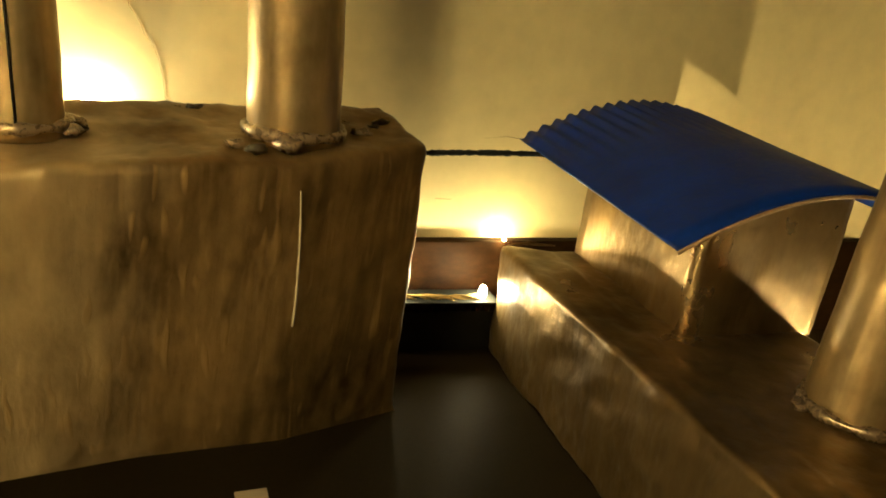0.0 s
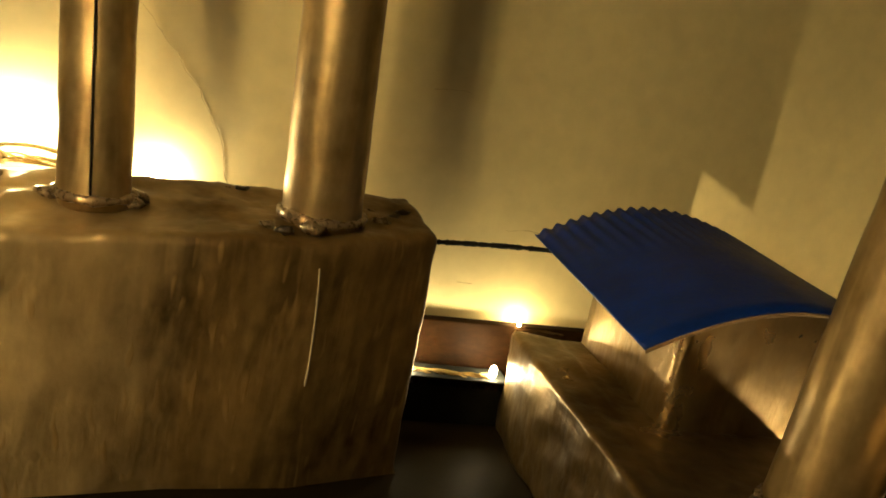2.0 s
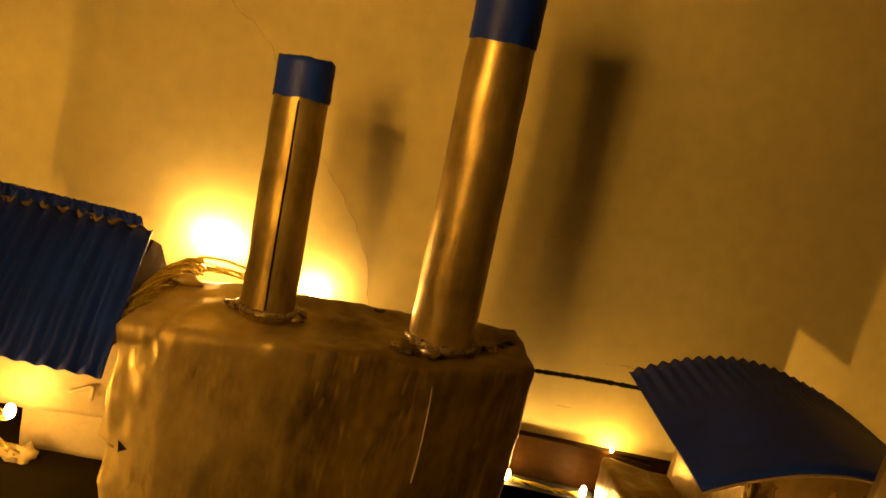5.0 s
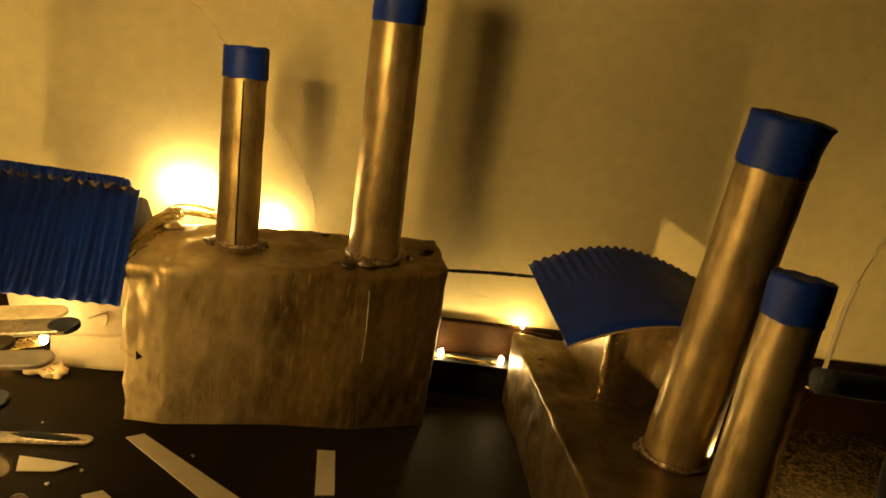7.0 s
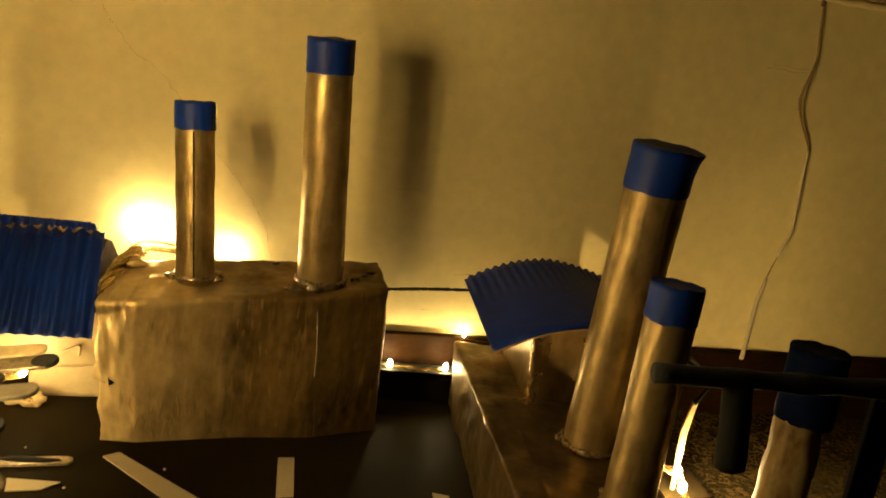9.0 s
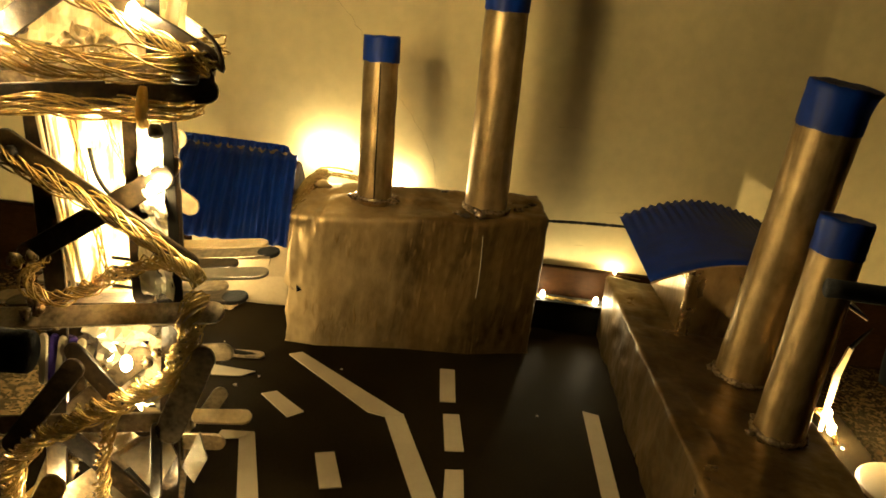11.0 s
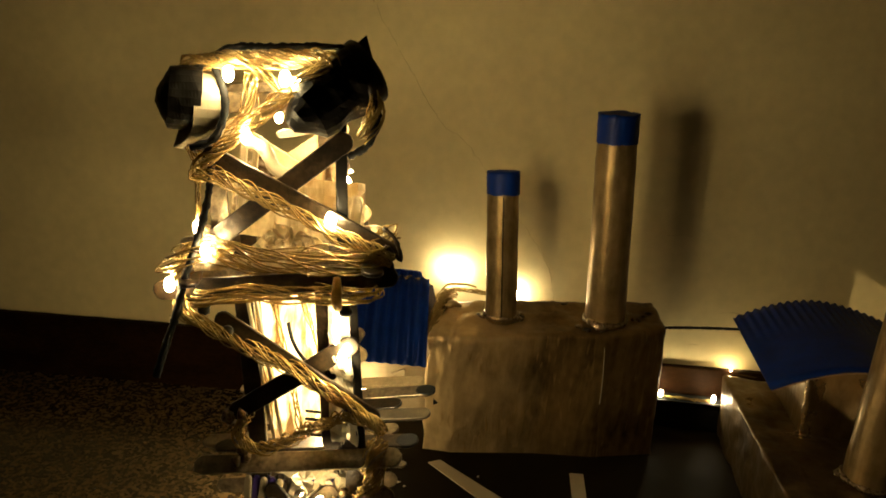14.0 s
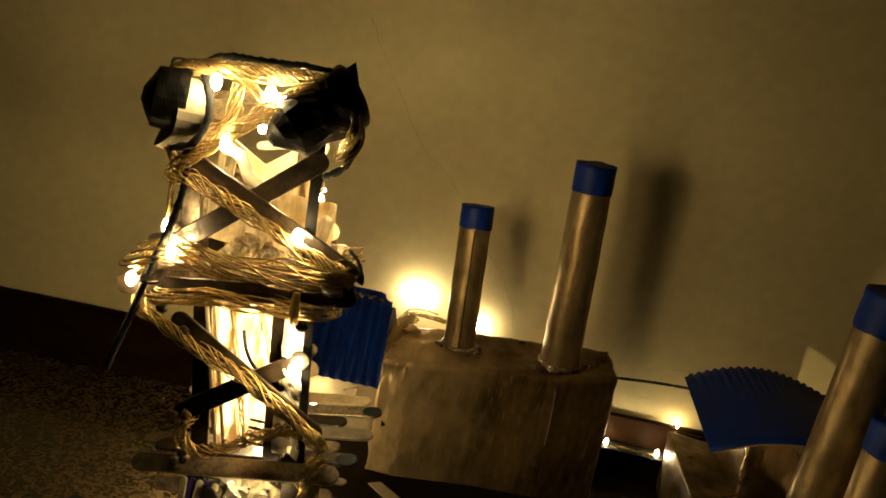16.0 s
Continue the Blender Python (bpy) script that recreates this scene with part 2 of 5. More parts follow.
def make_clear(name="clear_plastic", thin=(0.80, 0.68, 0.46), thick=(0.10, 0.06, 0.02)):
    m = bpy.data.materials.new(name)
    m.use_nodes = True
    t = m.node_tree
    n, l = t.nodes, t.links
    b = n["Principled BSDF"]
    b.inputs["Base Color"].default_value = (0.85, 0.78, 0.62, 1)
    b.inputs["Roughness"].default_value = 0.35
    tr = n.new("ShaderNodeBsdfTranslucent")
    co = n.new("ShaderNodeTexCoord")
    mp = n.new("ShaderNodeMapping")
    mp.inputs["Scale"].default_value = (1, 1, 0.18)
    nz = n.new("ShaderNodeTexNoise")
    nz.inputs["Scale"].default_value, nz.inputs["Detail"].default_value = 150, 4
    rp = n.new("ShaderNodeValToRGB")
    rp.color_ramp.elements[0].position, rp.color_ramp.elements[0].color = 0.42, (*thick, 1)
    rp.color_ramp.elements[1].position, rp.color_ramp.elements[1].color = 0.64, (*thin, 1)
    l.new(co.outputs["Object"], mp.inputs[0])
    l.new(mp.outputs[0], nz.inputs[0])
    l.new(nz.outputs[0], rp.inputs[0])
    l.new(rp.outputs[0], tr.inputs[0])
    l.new(rp.outputs[0], b.inputs["Base Color"])
    mx = n.new("ShaderNodeMixShader")
    mx.inputs[0].default_value = 0.6
    l.new(b.outputs[0], mx.inputs[1])
    l.new(tr.outputs[0], mx.inputs[2])
    l.new(mx.outputs[0], n["Material Output"].inputs[0])
    return m


SHEET = make_clear()
FILM = make_clear("clear_film", (0.92, 0.84, 0.64), (0.42, 0.34, 0.19))
DRIP = make_clear("yellow_glue", (0.85, 0.62, 0.20), (0.60, 0.40, 0.10))


# ---- helpers ----
def part(name, bm, mat, parent=None, label="", category="", group="", kind="", smooth=True):
    me = bpy.data.meshes.new(name)
    bm.normal_update()
    bm.to_mesh(me)
    bm.free()
    me.materials.append(mat)
    if smooth:
        me.shade_smooth()
    ob = new(name, me)
    if parent:
        ob.parent = parent
    return tagged(ob, label, category, group, kind)


def thing(name, at, label, category, group="", kind=""):
    e = new(name)
    e.empty_display_size = 0.01
    e.location = at
    bpy.context.view_layer.update()
    return tagged(e, label, category, group, kind)


def under(ob, parent):
    ob.parent = parent
    ob.matrix_parent_inverse = Matrix.Translation(-parent.location)
    return ob


def V(*a):
    return Vector(a)


def slab(bm, lo, hi, bevel=0.0):
    r = bmesh.ops.create_cube(bm, size=1)
    for v in r["verts"]:
        v.co = Vector([lo[i] + (v.co[i] + 0.5) * (hi[i] - lo[i]) for i in range(3)])
    if bevel:
        ed = list({e for v in r["verts"] for e in v.link_edges})
        bmesh.ops.bevel(bm, geom=ed, offset=bevel, segments=2, profile=0.5, affect="EDGES")
    return bm


def shell(bm, thickness):
    """Gives open faces a thickness."""
    bmesh.ops.recalc_face_normals(bm, faces=bm.faces[:])
    bm.normal_update()
    bmesh.ops.solidify(bm, geom=bm.faces[:], thickness=thickness)
    return bm


def hull(c, cuts=14, rounding=3, wobble=0.0015, freq=30, seed=0):
    """A wrapped carton from eight corners (bottom ring, then top ring), with soft edges and crumpled faces."""
    bm = bmesh.new()
    v = [bm.verts.new(p) for p in c]
    for f in ((3, 2, 1, 0), (4, 5, 6, 7), (0, 1, 5, 4), (1, 2, 6, 5), (2, 3, 7, 6), (3, 0, 4, 7)):
        bm.faces.new([v[i] for i in f])
    bmesh.ops.subdivide_edges(bm, edges=bm.edges[:], cuts=cuts, use_grid_fill=True)
    for _ in range(rounding):
        bmesh.ops.smooth_vert(bm, verts=bm.verts[:], factor=0.5, use_axis_x=True, use_axis_y=True, use_axis_z=True)
    bm.normal_update()
    for q in bm.verts:
        a = noise.noise(q.co * freq + V(seed, 0, 0)) + 0.6 * noise.noise(q.co * freq * 2.7 + V(0, seed, 3))
        q.co += q.normal * a * wobble
    return bm


def crumple(p, scale, seed=0.0):
    """Height of creased paper: flat facets that meet in sharp ridges, 0 to about 1."""
    d = noise.voronoi(Vector(p) * scale + V(seed, seed * 0.7, 0))[0]
    return 1 - min(1.0, (d[1] - d[0]) * 1.6)


def smooth_path(pts, step=0.003):
    """A Catmull-Rom line through the points."""
    pts = [Vector(p) for p in pts]
    ext = [2 * pts[0] - pts[1]] + pts + [2 * pts[-1] - pts[-2]]
    out = []
    for i in range(1, len(ext) - 2):
        a, b, c, d = ext[i - 1:i + 3]
        n = max(2, int((c - b).length / step))
        for k in range(n):
            t = k / n
            out.append(0.5 * (2 * b + (c - a) * t + (2 * a - 5 * b + 4 * c - d) * t * t + (3 * b - a - 3 * c + d) * t ** 3))
    out.append(pts[-1])
    return out


def frames(path):
    """Two cross directions for each point of a path."""
    u = V(0, 0, 1)
    res = []
    for i, p in enumerate(path):
        d = (path[min(i + 1, len(path) - 1)] - path[max(i - 1, 0)]).normalized()
        s = u - d * u.dot(d)
        if s.length < 1e-3:
            s = V(1, 0, 0) - d * d.x
        s.normalize()
        u = s
        res.append((s, d.cross(s).normalized()))
    return res


def tube(bm, path, radius, sides=6, shift=None, close=True):
    """Sweeps a ring along a path. radius: a number or a list; shift: offsets of the path."""
    fr = frames(path)
    rings = []
    for i, p in enumerate(path):
        r = radius[i] if isinstance(radius, list) else radius
        s, w = fr[i]
        c = p + (shift[i] if shift else Vector())
        rings.append([bm.verts.new(c + r * (s * math.cos(a) + w * math.sin(a))) for a in [2 * math.pi * k / sides for k in range(sides)]])
    for a, b in zip(rings, rings[1:]):
        for k in range(sides):
            bm.faces.new((a[k], a[(k + 1) % sides], b[(k + 1) % sides], b[k]))
    if close:
        bm.faces.new(rings[0][::-1])
        bm.faces.new(rings[-1])
    return bm


def rope(bm, pts, strands=6, spread=0.0032, wire=0.0006, pitch=0.03, seed=0, flat=1.0):
    """A loose bundle of twisted wires along a path."""
    path = smooth_path(pts, 0.0025)
    fr = frames(path)
    rnd = random.Random(seed)
    length = [0.0]
    for a, b in zip(path, path[1:]):
        length.append(length[-1] + (b - a).length)
    line = []
    for k in range(strands):
        ph, rr, wob = 2 * math.pi * k / strands + rnd.uniform(-0.3, 0.3), spread * rnd.uniform(0.45, 1.1), rnd.uniform(0, 9)
        run = []
        for i, s in enumerate(length):
            a = ph + 2 * math.pi * s / pitch + 0.35 * math.sin(s * 90 + wob)
            q = rr * (1 + 0.25 * math.sin(s * 90 + 3 * wob))
            run.append(path[i] + q * math.cos(a) * fr[i][0] + q * flat * math.sin(a) * fr[i][1])
        line += run if k % 2 == 0 else run[::-1]
    tube(bm, line, wire, 5)
    return bm


def fuzzy(bm, pts, r=0.0011, seed=0, hairs=0.6):
    """A strand of yarn with an uneven outline and loose fibres."""
    rnd = random.Random(seed)
    path = smooth_path(pts, 0.0015)
    tube(bm, path, [r * rnd.uniform(0.75, 1.25) for _ in path], 7)
    for p in path:
        if rnd.random() < hairs:
            d = V(rnd.gauss(0, 1), rnd.gauss(0, 1), rnd.gauss(0, 1)).normalized()
            a, b = p + d * r * 0.8, p + d * r * rnd.uniform(1.4, 2.2)
            w = d.orthogonal().normalized() * r * 0.12
            bm.faces.new([bm.verts.new(q) for q in (a - w, a + w, b)])
    return bm


def stick_mesh(bm, p0, p1, face=(0, -1, 0), width=0.0095, thick=0.0019, sag=0.0):
    """A flat wooden stick with round ends from p0 to p1; face: the way that its flat side looks."""
    p0, p1 = Vector(p0), Vector(p1)
    d = (p1 - p0).normalized()
    f = Vector(face)
    f = (f - d * f.dot(d)).normalized()
    s = d.cross(f)
    h, t = width / 2, thick / 2
    ring = []
    for k in range(9):
        a = math.pi * (0.5 + k / 8)
        ring.append(p0 + d * h + d * h * math.cos(a) + s * h * math.sin(a))
    for k in range(9):
        a = math.pi * (-0.5 + k / 8)
        ring.append(p1 - d * h + d * h * math.cos(a) + s * h * math.sin(a))
    e = 0.0004
    mid = (p0 + p1) / 2
    def inner(q):
        along = mid + d * (q - mid).dot(d)
        w = q - along
        return q - w * (e / h) - d * e * (1 if (q - mid).dot(d) > 0 else -1)
    loops = [[inner(q) + f * t for q in ring], [q + f * (t - e) for q in ring], [q - f * (t - e) for q in ring], [inner(q) - f * t for q in ring]]
    vs = [[bm.verts.new(q) for q in lp] for lp in loops]
    n = len(ring)
    bm.faces.new(vs[0])
    bm.faces.new(vs[3][::-1])
    for a, b in zip(vs, vs[1:]):
        for k in range(n):
            bm.faces.new((a[k], b[k], b[(k + 1) % n], a[(k + 1) % n]))
    return bm


def stick(parent, p0, p1, mat, face=(0, -1, 0), width=0.0095, name="stick", label=""):
    return under(part(name, stick_mesh(bmesh.new(), p0, p1, face, width), mat, None, label, smooth=False), parent)


def cylinder(bm, a, b, ra, rb=None, sides=36, rows=10, wobble=0.0, seed=0, cap=True, oval=1.0):
    a, b = Vector(a), Vector(b)
    rb = ra if rb is None else rb
    path = [a.lerp(b, k / rows) for k in range(rows + 1)]
    d = (b - a).normalized()
    s = V(1, 0, 0) - d * d.x
    s.normalize()
    w = d.cross(s)
    rings = []
    for i, p in enumerate(path):
        r = ra + (rb - ra) * i / rows
        ring = []
        for k in range(sides):
            t = 2 * math.pi * k / sides
            q = s * math.cos(t) + w * math.sin(t) * oval
            rr = r + wobble * noise.noise((p + q * r) * 60 + V(seed, seed, 0))
            ring.append(bm.verts.new(p + q * rr))
        rings.append(ring)
    for x, y in zip(rings, rings[1:]):
        for k in range(sides):
            bm.faces.new((x[k], x[(k + 1) % sides], y[(k + 1) % sides], y[k]))
    if cap:
        bm.faces.new(rings[0][::-1])
        bm.faces.new(rings[-1])
    return bm


def ball(bm, c, r, sx=1.0, sy=1.0, sz=1.0, seg=14):
    q = bmesh.ops.create_uvsphere(bm, u_segments=seg, v_segments=max(6, seg // 2 + 1), radius=r)
    for v in q["verts"]:
        v.co = Vector(c) + V(v.co.x * sx, v.co.y * sy, v.co.z * sz)
    return bm


def blob(c, r, seed, squash=(1, 1, 0.5), rough=0.35):
    """A lumpy drop of dried glue."""
    bm = bmesh.new()
    bmesh.ops.create_icosphere(bm, subdivisions=2, radius=r)
    for v in bm.verts:
        k = 1 + rough * noise.noise(v.co / r * 1.6 + V(seed, 2 * seed, 0))
        v.co = Vector(c) + V(v.co.x * k * squash[0], v.co.y * k * squash[1], v.co.z * k * squash[2])
    return bm


def corrugated(p, nu, nv, amp, flutes, thick=0.0011, rag=0.0, seed=0, fade=None):
    """A fluted sheet. p(u, v) gives the plain surface; flutes run along v."""
    bm = bmesh.new()
    rnd = random.Random(seed)
    edge = [rnd.uniform(-rag, rag) for _ in range(nu + 1)]
    def at(u, v):
        e = 1e-3
        a, b, c = Vector(p(u, v)), Vector(p(min(1, u + e), v)) - Vector(p(max(0, u - e), v)), Vector(p(u, min(1, v + e))) - Vector(p(u, max(0, v - e)))
        nrm = b.cross(c).normalized()
        ph = math.sin(2 * math.pi * flutes * u)
        k = amp * (fade(v) if fade else 1.0)
        return a + nrm * k * (ph if ph > 0 else 0.75 * ph), nrm
    grid, low = [], []
    for i in range(nu + 1):
        g, h = [], []
        for j in range(nv + 1):
            v = j / nv
            if j == nv:
                v = 1 + edge[i]
            q, nrm = at(i / nu, v)
            g.append(bm.verts.new(q))
            h.append(bm.verts.new(q - nrm * thick))
        grid.append(g)
        low.append(h)
    for i in range(nu):
        for j in range(nv):
            bm.faces.new((grid[i][j], grid[i + 1][j], grid[i + 1][j + 1], grid[i][j + 1]))
            bm.faces.new((low[i][j], low[i][j + 1], low[i + 1][j + 1], low[i + 1][j]))
        bm.faces.new((grid[i][0], low[i][0], low[i + 1][0], grid[i + 1][0]))
        bm.faces.new((grid[i][nv], grid[i + 1][nv], low[i + 1][nv], low[i][nv]))
    for j in range(nv):
        bm.faces.new((grid[0][j], grid[0][j + 1], low[0][j + 1], low[0][j]))
        bm.faces.new((grid[nu][j], low[nu][j], low[nu][j + 1], grid[nu][j + 1]))
    return bm


# ---- the setting ----
WALL_Y = 0.108

bm = bmesh.new()
slab(bm, (-1.6, WALL_Y, -0.05), (1.8, WALL_Y + 0.1, 1.6))
wall_back = part("wall_back", bm, WALL, None, "cream painted wall with hairline cracks behind the model", "wall", "", "structure", smooth=False)
wall_back.location.x = 0
wall_back.rotation_euler.z = radians(3.0)
bm = bmesh.new()
slab(bm, (-1.6, 0.102, -0.02), (1.8, 0.1115, 0.0495), 0.0008)
splash = part("baseboard", bm, SKIRT, None, "dark brown painted skirting along the foot of the wall", "skirting", "", "structure", smooth=False)
splash.rotation_euler.z = radians(3.0)
bm = bmesh.new()
slab(bm, (-1.6, -1.1, -0.06), (1.8, 0.20, -0.012), 0.003)
part("counter", bm, GRANITE, None, "speckled brown polished granite counter top", "counter", "", "structure", smooth=False)
# unseen surfaces that close the room, coloured dark so little light bounces back
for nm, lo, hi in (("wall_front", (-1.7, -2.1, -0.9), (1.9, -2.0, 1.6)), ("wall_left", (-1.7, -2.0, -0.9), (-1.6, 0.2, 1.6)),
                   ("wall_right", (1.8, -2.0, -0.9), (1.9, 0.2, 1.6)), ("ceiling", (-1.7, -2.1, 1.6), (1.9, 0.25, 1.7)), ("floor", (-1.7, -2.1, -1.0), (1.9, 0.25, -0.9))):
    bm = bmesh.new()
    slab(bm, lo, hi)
    part(nm, bm, DARK_ROOM, None, "plain room surface out of view, added and coloured dark to limit bounced light", "room", "", "structure", smooth=False)
bm = bmesh.new()
slab(bm, (-1.55, -1.05, -0.9), (1.75, 0.15, -0.06))
part("cabinet_base", bm, BLACK, None, "dark closed base under the counter", "cabinet", "", "structure", smooth=False)

# base board of the model
bm = bmesh.new()
for c in ((-0.100, -0.40), (0.43, -0.40), (0.43, 0.098), (-0.108, 0.088)):
    bm.verts.new((*c, 0.0))
f = bm.faces.new(bm.verts[:])
r = bmesh.ops.extrude_face_region(bm, geom=[f])
for g in r["geom"]:
    if isinstance(g, bmesh.types.BMVert):
        g.co.z = -0.012
bmesh.ops.recalc_face_normals(bm, faces=bm.faces[:])
board = part("base_board", bm, BLACKPAPER, None, "flat base board covered in black paper lying on the granite", "board", smooth=False)
ledge = thing("cardboard_ledge", (0.22, 0.097, 0), "low black corrugated cardboard ledge between the buildings", "cardboard")
bm = bmesh.new()
slab(bm, (0.186, 0.0900, -0.001), (0.256, 0.106, 0.0215), 0.0006)
under(part("core", bm, BLACK, smooth=False), ledge)
bm = bmesh.new()
slab(bm, (0.186, 0.0888, 0.0252), (0.256, 0.106, 0.0265), 0.0004)
under(part("top_sheet", bm, BLACK, smooth=False), ledge)
bm = bmesh.new()
top, low = [], []
for k in range(113):
    x = 0.1865 + 0.069 * k / 112
    z = 0.0234 + 0.0017 * math.sin(2 * math.pi * k / 8)
    top.append((bm.verts.new((x, 0.0892, z + 0.0003)), bm.verts.new((x, 0.1055, z + 0.0003))))
    low.append((bm.verts.new((x, 0.0892, z - 0.0003)), bm.verts.new((x, 0.1055, z - 0.0003))))
for a, b, c, d in zip(top, top[1:], low, low[1:]):
    bm.faces.new((a[0], b[0], b[1], a[1]))
    bm.faces.new((c[0], c[1], d[1], d[0]))
    bm.faces.new((a[0], c[0], d[0], b[0]))
under(part("fluted_sheet", bm, SKIRT, None, "dark brown corrugated inner sheet"), ledge)

cord = bmesh.new()
fuzzy(cord, [(-0.1015, -0.40, 0.0012), (-0.1022, -0.33, 0.0010), (-0.1030, -0.26, 0.0012), (-0.1040, -0.19, 0.0010)], 0.0013, 11, 0.9)
part("edge_cord", cord, STICKD, None, "dark frayed cord along the edge of the base board", "cord")

# road markings of cut paper
def marking(pts, label):
    bm = bmesh.new()
    lo = [bm.verts.new((x, y, 0.0003)) for x, y in pts]
    f = bm.faces.new(lo)
    f.normal_update()
    if f.normal.z < 0:
        f.normal_flip()
    r = bmesh.ops.extrude_face_region(bm, geom=[f])
    for g in r["geom"]:
        if isinstance(g, bmesh.types.BMVert):
            g.co.z = 0.0009
    bmesh.ops.recalc_face_normals(bm, faces=bm.faces[:])
    part("road_marking", bm, STRIP, None, label, "paper strip", "road markings on the black base", smooth=False)


LONG, DASH = "long cream paper strip glued on the black base", "short cream paper dash glued on the black base"
marking([(0.008, -0.020), (0.017, -0.014), (0.100, -0.083), (0.088, -0.088), (0.076, -0.085)], LONG)
marking([(0.088, -0.0885), (0.100, -0.0835), (0.136, -0.199), (0.123, -0.204)], LONG)
marking([(0.121, -0.011), (0.132, -0.010), (0.134, -0.057), (0.123, -0.059)], DASH)
marking([(0.126, -0.075), (0.137, -0.073), (0.141, -0.116), (0.129, -0.118)], DASH)
marking([(0.130, -0.138), (0.141, -0.136), (0.143, -0.199), (0.1365, -0.199), (0.130, -0.178)], DASH)
marking([(0.225, -0.046), (0.236, -0.049), (0.235, -0.240), (0.224, -0.240)], LONG)
marking([(0.003, -0.080), (0.012, -0.074), (0.035, -0.095), (0.026, -0.104)], DASH)
marking([(0.051, -0.139), (0.062, -0.135), (0.072, -0.168), (0.060, -0.172)], DASH)
marking([(0.077, -0.215), (0.088, -0.210), (0.100, -0.245), (0.088, -0.250)], DASH)
marking([(0.0035, -0.1345), (0.011, -0.126), (0.048, -0.250), (0.034, -0.250)], LONG)
marking([(-0.010, -0.138), (-0.009, -0.128), (0.0105, -0.1255), (0.003, -0.134)], DASH)
marking([(-0.040, -0.050), (-0.036, -0.064), (-0.017, -0.061), (-0.008, -0.052)], DASH)

# ---- the wrapped plant building ----
plant = thing("plant_building", (0.09, 0.03, 0), "carton wrapped in streaky silver-painted paper with two chimneys", "model building")
FRONT = [((0.000, 0.002, 0), (0.004, -0.0275, 0.111)), ((0.024, 0.001, 0), (0.027, -0.0275, 0.112)), ((0.090, 0.015, 0), (0.090, -0.009, 0.114)),
         ((0.140, 0.020, 0), (0.139, 0.002, 0.115)), ((0.1905, 0.037, 0), (0.1875, 0.026, 0.1175))]
BACK = [((-0.004, 0.055, 0), (0.006, 0.034, 0.121)), ((0.030, 0.060, 0), (0.034, 0.040, 0.121)), ((0.090, 0.068, 0), (0.092, 0.056, 0.121)),
        ((0.140, 0.075, 0), (0.140, 0.068, 0.121)), ((0.186, 0.082, 0), (0.181, 0.077, 0.122))]


def loft(front_edges, back_edges, nu=16, nv=16, nw=10, rounding=2, wobble=0.0012, freq=34, seed=3):
    """A wrapped carton whose front may be folded: pairs of bottom and top corners along the front and the back."""
    bm = bmesh.new()
    cols = []
    for k in range(len(front_edges) - 1):
        for i in range(nu if k < len(front_edges) - 2 else nu + 1):
            t = i / nu
            q = [Vector(a).lerp(Vector(c), t) for e, g in ((front_edges[k], front_edges[k + 1]), (back_edges[k], back_edges[k + 1])) for a, c in zip(e, g)]
            cols.append(q)
    rings = []
    for fb, ft, bb, bt in cols:
        ring = [fb.lerp(ft, j / nv) for j in range(nv)] + [ft.lerp(bt, j / nw) for j in range(nw)] + [bt.lerp(bb, j / nv) for j in range(nv + 1)]
        rings.append([bm.verts.new(p) for p in ring])
    for a, c in zip(rings, rings[1:]):
        for j in range(len(a) - 1):
            bm.faces.new((a[j], c[j], c[j + 1], a[j + 1]))
    for ring, (fb, ft, bb, bt), flip in ((rings[0], cols[0], True), (rings[-1], cols[-1], False)):
        g = [[None] * (nw + 1) for _ in range(nv + 1)]
        for j in range(nv + 1):
            g[j][0] = ring[j]
            g[j][nw] = ring[2 * nv + nw - j]
        for w in range(nw + 1):
            g[nv][w] = ring[nv + w]
        for j in range(nv):
            for w in range(1, nw):
                g[j][w] = bm.verts.new(fb.lerp(ft, j / nv).lerp(bb.lerp(bt, j / nv), w / nw))
        for j in range(nv):
            for w in range(nw):
                f = (g[j][w], g[j][w + 1], g[j + 1][w + 1], g[j + 1][w])
                bm.faces.new(f[::-1] if flip else f)
    for _ in range(rounding):
        bmesh.ops.smooth_vert(bm, verts=[v for v in bm.verts if v.co.z > 0.001], factor=0.5, use_axis_x=True, use_axis_y=True, use_axis_z=True)
    bmesh.ops.recalc_face_normals(bm, faces=bm.faces[:])
    bm.normal_update()
    for q in bm.verts:
        a = noise.noise(q.co * freq + V(seed, 0, 0)) + 0.6 * noise.noise(q.co * freq * 2.7 + V(0, seed, 3)) + 0.35 * noise.noise(V(q.co.x * 260, q.co.y * 260, q.co.z * 45))
        if q.co.z > 0.002:
            q.co += q.normal * a * wobble
    return bm


bm = loft(FRONT, BACK, 30, 44, 22, 5)
for q in bm.verts:
    p = q.co
    if p.z < 0.003:
        continue
    end = max(0.0, 1 - max(p.x, 0) / 0.055) if p.y < 0.04 else 0.0
    brow = math.exp(-((p.z - 0.109) / 0.006) ** 2) if p.y < 0.02 else 0.0
    rise = 0.0020 * end * (crumple(p, 26, 2.3) - 0.4) + 0.0009 * end * (crumple(p, 58, 7.1) - 0.4)
    rise += 0.0008 * brow * (noise.noise(V(p.x * 340, 3, p.z * 25)) + 0.9 * crumple(V(p.x * 2, p.y, p.z), 85, 4.4))
    rise += 0.0004 * (crumple(V(p.x, p.y, p.z * 0.5), 20, 9.7) - 0.5) * (1 - 0.6 * end)
    if p.z > 0.112:
        rise += 0.0012 * (crumple(p, 30, 1.9) - 0.4)
    q.co += q.normal * rise
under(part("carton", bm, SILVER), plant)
bm = bmesh.new()
